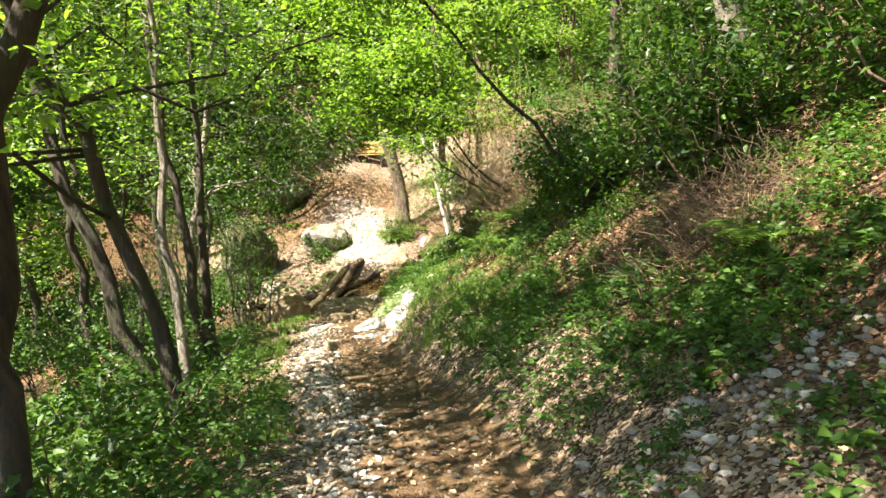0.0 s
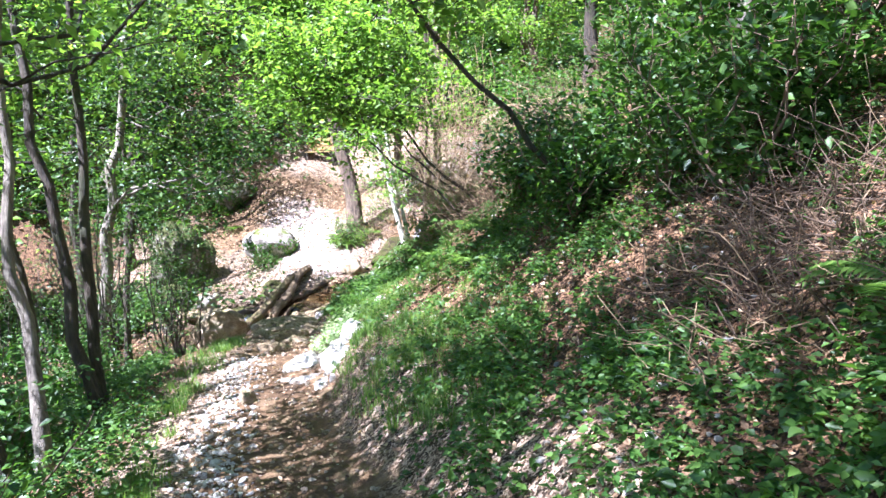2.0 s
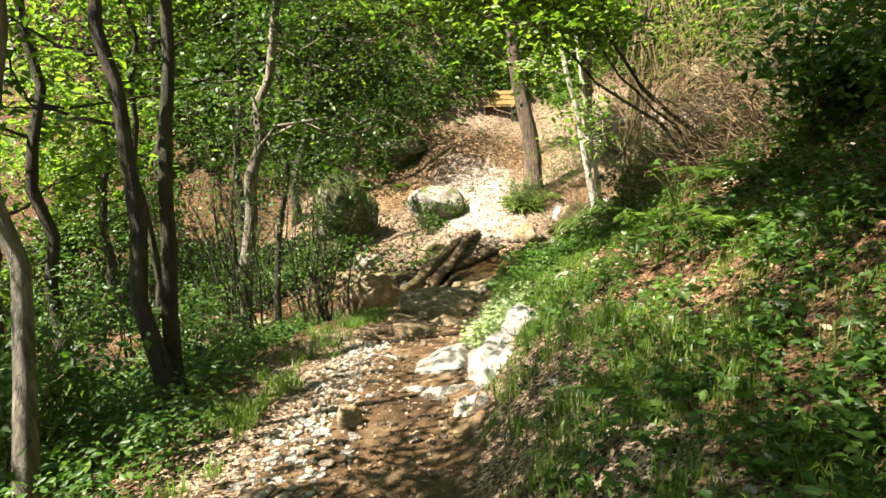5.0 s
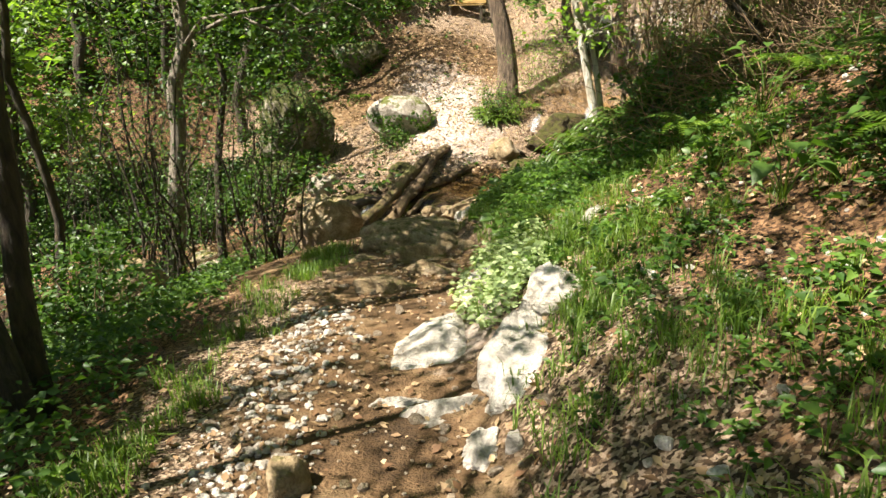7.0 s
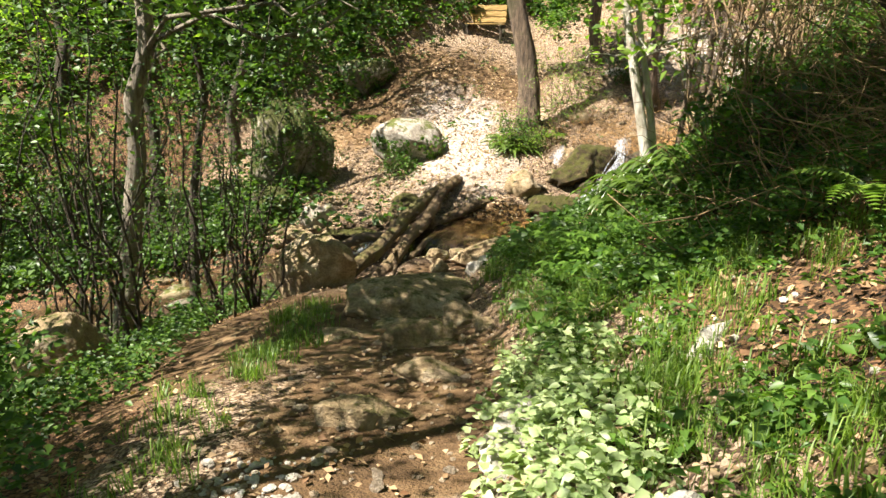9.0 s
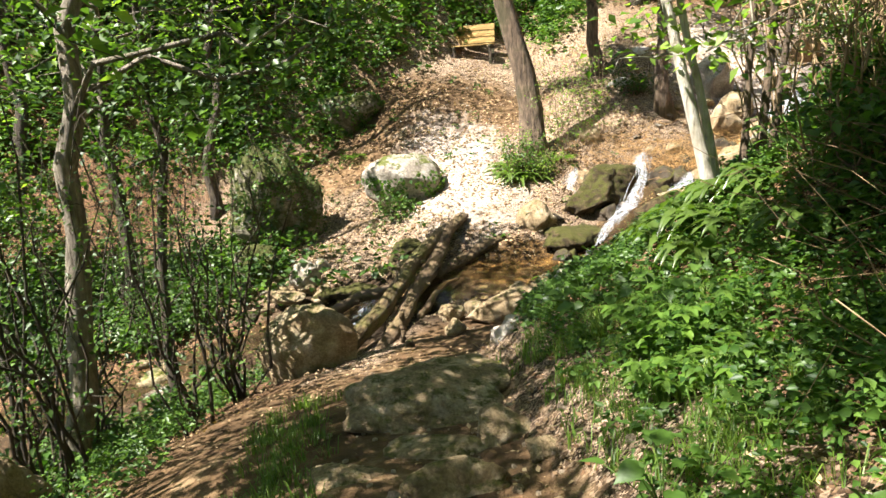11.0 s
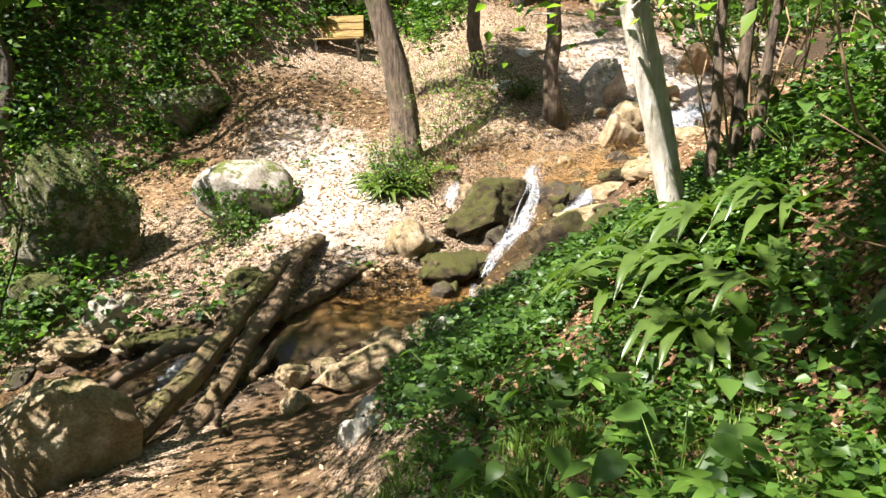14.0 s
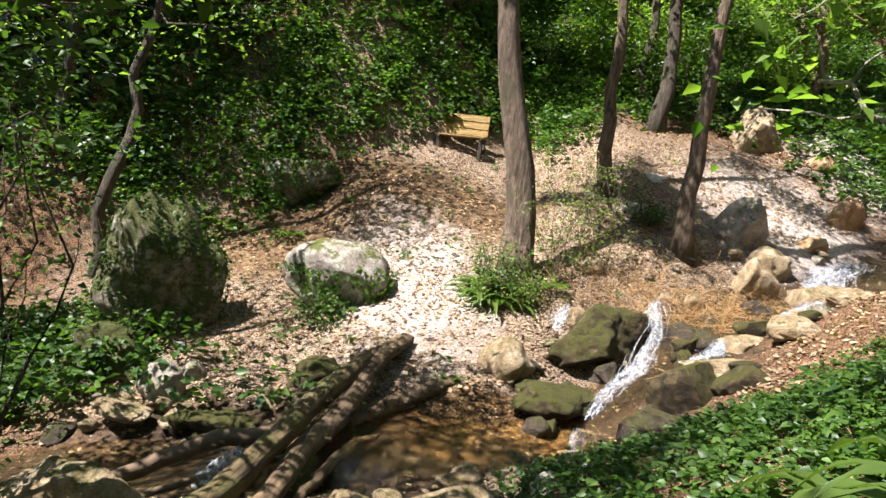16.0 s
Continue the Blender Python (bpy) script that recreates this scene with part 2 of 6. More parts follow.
# the walked line: centre x and height along y, and the cross-section on both sides of it
WALK_Y = (-30, -6, 0, 3, 5, 7.5, 9, 10.6, 12, 13.5, 15.5, 17.5, 19, 24, 60)
WALK_X = (0.6, 0.2, 0.0, -0.05, -0.3, -1.0, -1.25, -1.5, -1.65, -1.75, -2.3, -2.6, -2.3, -2.0, -2.0)
WALK_Z = (2.5, 0.9, 0.0, -0.25, -0.62, -1.06, -1.25, -1.38, -1.6, -1.95, -2.4, -2.95, -3.15, -3.4, -3.4)
RISE_S = (0.0, 0.5, 0.9, 1.3, 1.9, 2.3, 2.85, 3.4, 5.0, 8.0, 14.0, 40.0)
RISE_Z = (0.0, 0.04, 0.40, 0.65, 0.95, 1.3, 1.7, 2.1, 3.6, 6.2, 11.0, 26.0)
FALL_S = (0.0, 0.6, 1.3, 2.2, 3.5, 6.0, 12.0, 40.0)
FALL_Z = (0.0, -0.02, -0.15, -0.45, -1.0, -1.9, -3.4, -3.6)
# the stream: its line from far upstream to downstream, its bed, and the far and near banks over it
STREAM = ((16, 36, 2.2), (10, 31, 0.4), (6, 28, -0.9), (4.2, 26.6, -1.35), (2.8, 25.6, -1.7), (1.5, 24.4, -1.95), (0.5, 23.3, -2.6), (-0.3, 22.2, -3.0), (-1.2, 21.3, -3.15),
          (-3.5, 20.7, -3.35), (-5.5, 20.9, -3.75), (-9, 20.3, -4.7), (-20, 18, -7.0), (-60, 12, -9.0))
FAR_D = (0.0, 0.7, 1.1, 1.6, 2.6, 4.0, 5.8, 8.0, 9.5, 11.0, 14.0, 30.0, 60.0)
FAR_LEFT = (0.0, 0.12, 0.35, 0.5, 0.7, 1.0, 1.4, 2.3, 3.3, 4.3, 6.8, 22.0, 44.0)
FAR_RIGHT = (0.0, 0.12, 0.45, 0.72, 1.15, 1.9, 2.6, 3.5, 4.2, 5.2, 7.6, 22.0, 44.0)
NEAR_D = (0.0, 0.7, 1.2, 2.0, 3.0, 6.0, 20.0, 60.0)
NEAR_Z = (0.0, 0.12, 0.5, 0.95, 1.6, 4.0, 22.0, 60.0)


def stream_at(x, y):
    """Distance from the stream's line (positive on its far side) and the water's height there."""
    x, y = np.asarray(x, float), np.asarray(y, float)
    best = np.full(x.shape, 1e9)
    side, parts = np.zeros(x.shape), []
    for (ax, ay, az), (bx, by, bz) in zip(STREAM, STREAM[1:]):
        ux, uy = bx - ax, by - ay
        f = np.clip(((x - ax) * ux + (y - ay) * uy) / (ux * ux + uy * uy), 0, 1)
        dx, dy = x - ax - f * ux, y - ay - f * uy
        d = np.hypot(dx, dy)
        nearer = d < best
        cross = ux * dy - uy * dx
        side = np.where(nearer, np.where(cross < 0, d, -d), side)
        parts.append((d, az + f * (bz - az)))
        best = np.minimum(best, d)
    weights = [np.exp(-(d - best) / 0.6) for d, _ in parts]
    return side, sum(w * h for w, (_, h) in zip(weights, parts)) / sum(weights)


def soft_interp(v, xs, zs, w):
    return (np.interp(v - w, xs, zs) + np.interp(v, xs, zs) * 2 + np.interp(v + w, xs, zs)) / 4


def lumps(x, y):
    return (np.sin(x * 1.9 + 1.3 * np.sin(y * 1.1)) * np.sin(y * 1.7 + 0.9 * np.sin(x * 1.3 + 2)) * 0.6
            + np.sin(x * 4.3 + y * 1.2 + 1) * np.sin(y * 3.9 - x * 1.7) * 0.3 + np.sin(x * 9.1 - y * 3) * np.sin(y * 8.3 + x * 2.2) * 0.12)


def ground_z(x, y):
    x, y = np.asarray(x, float), np.asarray(y, float)
    pc, pz = soft_interp(y, WALK_Y, WALK_X, 0.6), soft_interp(y, WALK_Y, WALK_Z, 0.6)
    s = x - pc
    near = pz + np.where(s > 0, soft_interp(s, RISE_S, RISE_Z, 0.15), soft_interp(-s, FALL_S, FALL_Z, 0.3))
    d, w = stream_at(x, y)
    bank = w - 0.12 + soft_interp(-d, NEAR_D, NEAR_Z, 0.2)
    k = 0.25
    h = np.clip(0.5 + 0.5 * (bank - near) / k, 0, 1)
    near = bank * (1 - h) + near * h - k * h * (1 - h)
    m = np.clip((x + 1.6) / 2.4, 0, 1)
    far = w - 0.12 + soft_interp(d, FAR_D, FAR_LEFT, 0.25) * (1 - m) + soft_interp(d, FAR_D, FAR_RIGHT, 0.25) * m
    # the ivy slope that starts along a line behind the far path and the bench
    e = ((x + 9.0) * -4.2 + (y - 27.0) * 5.4) / 6.84
    far = far + 0.75 * np.clip(e, 0, 9) * np.clip((-1.5 - x) / 2.0, 0, 1)
    z = np.where(d > 0, far, near)
    rough = np.clip(np.abs(s) - 0.3, 0.15, 1) * np.clip(np.abs(d) - 0.5, 0.1, 1)
    return z + 0.09 * lumps(x, y) * rough


# ---- mesh helpers ----
def mesh_from(name, verts, faces, material, smooth=True):
    """A mesh of equal faces (an array of n x 3 or n x 4 corners)."""
    me = bpy.data.meshes.new(name)
    verts, faces = np.asarray(verts, np.float32), np.asarray(faces, np.int32)
    k = faces.shape[1]
    me.vertices.add(len(verts))
    me.vertices.foreach_set("co", verts.ravel())
    me.loops.add(faces.size)
    me.loops.foreach_set("vertex_index", faces.ravel())
    me.polygons.add(len(faces))
    me.polygons.foreach_set("loop_start", np.arange(0, faces.size, k, dtype=np.int32))
    me.polygons.foreach_set("use_smooth", np.full(len(faces), smooth))
    me.materials.append(material)
    me.update(calc_edges=True)
    return me


def part(name, me, parent, label=""):
    ob = new(name, me)
    ob.parent = parent
    return tagged(ob, label)


def empty_at(name, x, y, z=None):
    ob = new(name)
    ob.location = (x, y, float(ground_z(x, y)) if z is None else z)
    ob.empty_display_size = 0.1
    return ob


def unit(v):
    return v / np.maximum(np.linalg.norm(v, axis=-1, keepdims=True), 1e-9)


def big_leaf(size, wide, bend):
    """One large heart-shaped leaf along x, with a folded midrib and a drooping tip: verts and quads."""
    k = np.linspace(0, 1, 9)
    half = wide / 2 * np.array((0.45, 0.82, 1.0, 0.98, 0.86, 0.66, 0.42, 0.18, 0.01))
    drop = -bend * size * k ** 2
    rim = np.array((0.0, 0.2, 0.3, 0.28, 0.24, 0.18, 0.12, 0.05, 0.0)) * wide * 0.4
    xs = size * (k - 0.1 * (k < 0.1))
    mid = np.stack((size * k, 0 * k, drop), 1)
    left, right = np.stack((xs, half, drop + rim), 1), np.stack((xs, -half, drop + rim), 1)
    f = [q for i in range(8) for q in ((i, i + 9, i + 10, i + 1), (i + 9, i + 18, i + 19, i + 10))]
    return np.concatenate((right, mid, left)), f


def leaf_geo(at, way, up, length, width, fold=0.18, droop=0.1, fine=False):
    """Folded leaves that start at `at`, point along `way` and face `up`: verts and triangles."""
    n = len(at)
    way = unit(way)
    side = unit(np.cross(way, up))
    up = np.cross(side, way)
    length, width = np.broadcast_to(length, n)[:, None], np.broadcast_to(width, n)[:, None]
    if fine:
        rows = [at]
        for f, w in ((0.3, 1.0), (0.64, 0.72)):
            mid = at + way * length * f - up * length * droop * f * f
            rows += [mid + side * width * w / 2 + up * width * fold, mid, mid - side * width * w / 2 + up * width * fold]
        rows.append(at + way * length - up * length * droop)
        v = np.stack(rows, 1).reshape(-1, 3)
        tri = np.array(((0, 1, 2), (0, 2, 3), (1, 4, 5), (1, 5, 2), (2, 5, 6), (2, 6, 3), (4, 7, 5), (5, 7, 6)))
        return v, (np.arange(n)[:, None, None] * 8 + tri).reshape(-1, 3)
    mid = at + way * length * 0.42
    v = np.stack((at, mid + side * width / 2 + up * width * fold, at + way * length - up * length * droop, mid - side * width / 2 + up * width * fold), 1).reshape(-1, 3)
    tri = np.array(((0, 1, 2), (0, 2, 3)))
    return v, (np.arange(n)[:, None, None] * 4 + tri).reshape(-1, 3)


def joined(pieces):
    vs, fs, k = [], [], 0
    for v, f in pieces:
        vs.append(v), fs.append(f + k)
        k += len(v)
    return np.concatenate(vs), np.concatenate(fs)


def tube(points, radii, sides=8, wobble=0.0, seed=0):
    """A tapered limb along a line of points, its end closed: verts and triangles."""
    r = np.random.default_rng(seed)
    points, radii = np.asarray(points, float), np.asarray(radii, float)
    tang = unit(np.gradient(points, axis=0))
    ref = np.where(np.abs(tang[:, 2:3]) > 0.9, (1.0, 0, 0), (0, 0, 1.0))
    a = unit(np.cross(tang, ref))
    b = np.cross(tang, a)
    ang = np.arange(sides) * 2 * np.pi / sides
    lump = 1 + wobble * (np.sin(ang * 2 + r.uniform(0, 6)) * 0.6 + np.sin(ang * 3 + r.uniform(0, 6)) * 0.4)[None] + wobble * 0.6 * r.normal(size=(len(points), sides))
    v = (points[:, None] + (np.cos(ang)[None, :, None] * a[:, None] + np.sin(ang)[None, :, None] * b[:, None]) * (radii[:, None] * lump)[..., None]).reshape(-1, 3)
    f = []
    for i in range(len(points) - 1):
        for j in range(sides):
            k = (j + 1) % sides
            f += [(i * sides + j, i * sides + k, (i + 1) * sides + k), (i * sides + j, (i + 1) * sides + k, (i + 1) * sides + j)]
    for base, flip in ((0, 1), ((len(points) - 1) * sides, 0)):
        for j in range(1, sides - 1):
            f.append((base, base + j + 1, base + j) if flip else (base, base + j, base + j + 1))
    return v, np.array(f)


def bent(a, b, steps, sag, seed):
    """A crooked line from a to b."""
    r = np.random.default_rng(seed)
    a, b = np.asarray(a, float), np.asarray(b, float)
    f = np.linspace(0, 1, steps)[:, None]
    off = np.cumsum(r.normal(size=(steps, 3)), axis=0)
    off -= off[0] + (off[-1] - off[0]) * f
    return a + (b - a) * f + off * sag


def icosphere(level):
    bm = bmesh.new()
    bmesh.ops.create_icosphere(bm, subdivisions=level, radius=1)
    v = np.array([w.co for w in bm.verts])
    f = np.array([[w.index for w in q.verts] for q in bm.faces])
    bm.free()
    return v, f


BALLS = {k: icosphere(k) for k in (1, 2, 3, 4, 5)}


def stone_geo(size, seed, level=4, edged=0.5, rough=0.12):
    """A broken boulder: a ball cut by random planes, then roughened."""
    r = np.random.default_rng(seed)
    v, f = BALLS[level]
    v = v.copy()
    for _ in range(int(5 + edged * 12)):
        n = unit(r.normal(size=3))
        d = r.uniform(0.5, 0.88)
        over = np.maximum(v @ n - d, 0)
        v -= over[:, None] * n * 0.92
    nz = np.zeros(len(v))
    for q in range(5):
        k = r.normal(size=(3, 3)) * 1.4 * 1.8 ** q
        nz += np.prod(np.sin(v @ k + r.uniform(0, 6, 3)), axis=1) / 1.7 ** q
    crack = np.zeros(len(v))
    for q in range(3):
        k = r.normal(size=3) * 2.2 * 1.7 ** q
        crack -= np.exp(-(np.sin(v @ k + 0.6 * np.sin(v @ np.roll(k, 1) * 1.3) + r.uniform(0, 6)) / 0.16) ** 2) * 0.05 / 1.3 ** q
    v = v * (1 + rough * nz + crack * (0.5 + edged))[:, None] * np.asarray(size) / 2
    return v, f


# ---- ground ----
def spaced(stops):
    out = [np.arange(a, b, s) for a, b, s in stops]
    return np.append(np.concatenate(out), stops[-1][1])


gx = spaced(((-90, -20, 5.0), (-20, -10, 0.8), (-10, 6, 0.13), (6, 14, 0.5), (14, 90, 5.0)))
gy = spaced(((-60, -4, 3.0), (-4, 1, 0.4), (1, 33, 0.13), (33, 44, 0.6), (44, 110, 5.0)))
GX, GY = np.meshgrid(gx, gy)
GZ = ground_z(GX, GY)
nx, ny = len(gx), len(gy)
index = np.arange(nx * ny).reshape(ny, nx)
quads = np.stack((index[:-1, :-1], index[:-1, 1:], index[1:, 1:], index[1:, :-1]), -1).reshape(-1, 4)
ground = new("ground", mesh_from("ground", np.stack((GX, GY, GZ), -1).reshape(-1, 3), quads, FLOOR))
tagged(ground, "brown forest floor with a trodden stone-strewn path, sunlit patches painted pale", "ground", kind="structure")


def cover_masks(x, y):
    """How far the ground is trodden earth, pale stone or painted sun patch, shaded soil, stream bed."""
    s = x - np.interp(y, WALK_Y, WALK_X)
    d, _ = stream_at(x, y)
    near = d < 0
    trodden = np.where(near, np.clip(1.25 - np.abs(s + 0.05) / 0.75, 0, 1), 0)
    trodden = np.maximum(trodden, np.where(near, np.clip(1.3 - np.hypot((x + 3.6) / 2.3, (y - 14.8) / 2.8), 0, 1), 0))
    trodden = np.maximum(trodden, np.clip(1.3 - np.hypot((x + 4.4) / 3.8, (y - 28) / 2.4), 0, 1))
    # the clearing's white sun patch, painted as pale ground
    stony_sunlit = np.clip(1.5 - np.hypot((x + 3.1 + 0.25 * (y - 25.5)) / 1.7, (y - 25.4) / 3.2), 0, 1) * 0.52
    stony_sunlit = np.maximum(stony_sunlit, np.clip(1.4 - np.hypot((x - 3.9) / 2.4, (y - 29.0) / 3.6), 0, 1) * 0.6)
    stony_sunlit = np.maximum(stony_sunlit, np.clip(1.4 - np.hypot((x - 6.8) / 2.0, (y - 32.2) / 3.0), 0, 1) * 0.58)
    # sunlight on the foot of the bank, painted pale too
    stony_sunlit = np.maximum(stony_sunlit, np.clip(1.0 - np.hypot((x + 0.95) / 0.45, (y - 10.6) / 1.2), 0, 1) * 0.6)
    clearing = np.clip(1.6 - np.hypot((x + 2) / 6.5, (y - 27) / 5.5), 0, 1)
    wooded = np.clip(np.where(near, np.abs(s) - 0.9, 1 - 1.4 * clearing), 0, 1)
    wet = np.clip(1.15 - np.abs(d) / np.where(x > 0, 1.15, 0.75), 0, 1)
    wet = np.maximum(wet, np.clip(1.35 - np.hypot((x + 1.6) / 1.5, (y - 21.3) / 1.2), 0, 1))
    # wet ground round the log jam, darkened too for the shade under the logs
    wet = np.maximum(wet, np.clip(1.4 - np.hypot((x + 4.1) / 2.5, (y - 20.6) / 1.7), 0, 1))
    pool = np.clip(1.25 - np.hypot((x + 1.5) / 1.25, (y - 21.7) / 1.0), 0, 1)
    return trodden, stony_sunlit, wooded, wet, pool


for mask_name, mask in zip(("trodden", "stony_sunlit", "wooded", "wet", "pool"), cover_masks(GX.ravel(), GY.ravel())):
    layer = ground.data.attributes.new(mask_name, "FLOAT", "POINT")
    layer.data.foreach_set("value", mask.astype(np.float32))



# ---- boulders and stones ----
def boulder(x, y, top, size, turn, seed, material, label, level=4, edged=0.5, rough=0.1, deep=0.3):
    """A boulder whose top is at that height and whose foot is buried in the ground."""
    low = float(min(ground_z(x + a * size[0] * 0.4, y + b * size[1] * 0.4) for a, b in ((0, 0), (1, 0), (-1, 0), (0, -1), (0, 1))))
    if max(size) < 0.7 and edged < 1:
        top = min(top, low + 0.5 * max(size) + 0.05)
    if max(size) < 0.7 and top - low > 0.75 * max(size):
        size = tuple(v * min(1.9, (top - low) / (0.75 * max(size))) for v in size)
    height = max((top - low) * (1 + deep) + 0.06, min(size) * 0.45)
    v, f = stone_geo((size[0], size[1], height), seed, level, edged, rough)
    c, s = math.cos(radians(turn)), math.sin(radians(turn))
    v = np.stack((v[:, 0] * c - v[:, 1] * s, v[:, 0] * s + v[:, 1] * c, v[:, 2]), 1)
    name = "boulder" if max(size) > 0.7 else "stone"
    ob = new(name, mesh_from(name, v, f, material))
    ob.location = (x, y, top - v[:, 2].max())
    return tagged(ob, label, name)


ivied = boulder(-6.85, 24.3, -1.05, (2.0, 1.8), 20, 3, IVY_STONE, "large mossy limestone boulder mostly covered with ivy", 5, 0.5, 0.2)
pale = boulder(-4.2, 24.9, -1.48, (2.0, 1.4), 10, 5, LIMESTONE, "pale limestone boulder with ivy round its foot", 5, 0.5, 0.13)
slope_rock = boulder(-6.2, 28.9, -0.3, (1.8, 1.0), 25, 8, IVY_STONE, "long grey rock half buried in the ivy slope", 5, 0.6)
boulder(-4.2, 18.25, -2.45, (1.5, 1.05), -12, 12, EARTHY_STONE, "broad tan boulder beside the log jam", 5, 0.35, 0.13)
boulder(-2.1, 15.1, -1.98, (1.5, 1.25), 28, 18, EARTHY_STONE, "low brown rock bulging out of the path", 5, 0.9, 0.22)
boulder(-5.6, 14.6, -2.42, (1.15, 0.8), 15, 17, EARTHY_STONE, "small tan boulder at the edge of the path", 5, 0.7)
boulder(-0.15, 23.95, -1.82, (1.85, 1.45), 30, 21, MOSSY_STONE, "mossy brown boulder in the stream", 5, 0.5, 0.2)
boulder(-0.8, 22.6, -2.66, (1.15, 0.9), 10, 24, MOSSY_STONE, "wet mossy stone in the stream", 5, 0.6, 0.2)
boulder(2.75, 27.7, 0.05, (1.15, 1.0), 40, 27, LIMESTONE, "angular grey boulder by the upper stream", 4, 1.0)
boulder(2.6, 26.3, -0.98, (1.0, 0.9), 5, 31, EARTHY_STONE, "blocky brown boulder beside the stream", 4, 1.0)
boulder(4.35, 32.8, 2.55, (1.5, 1.1), 15, 34, EARTHY_STONE, "tall grey-brown rock on the far slope", 5, 1.0, 0.2)


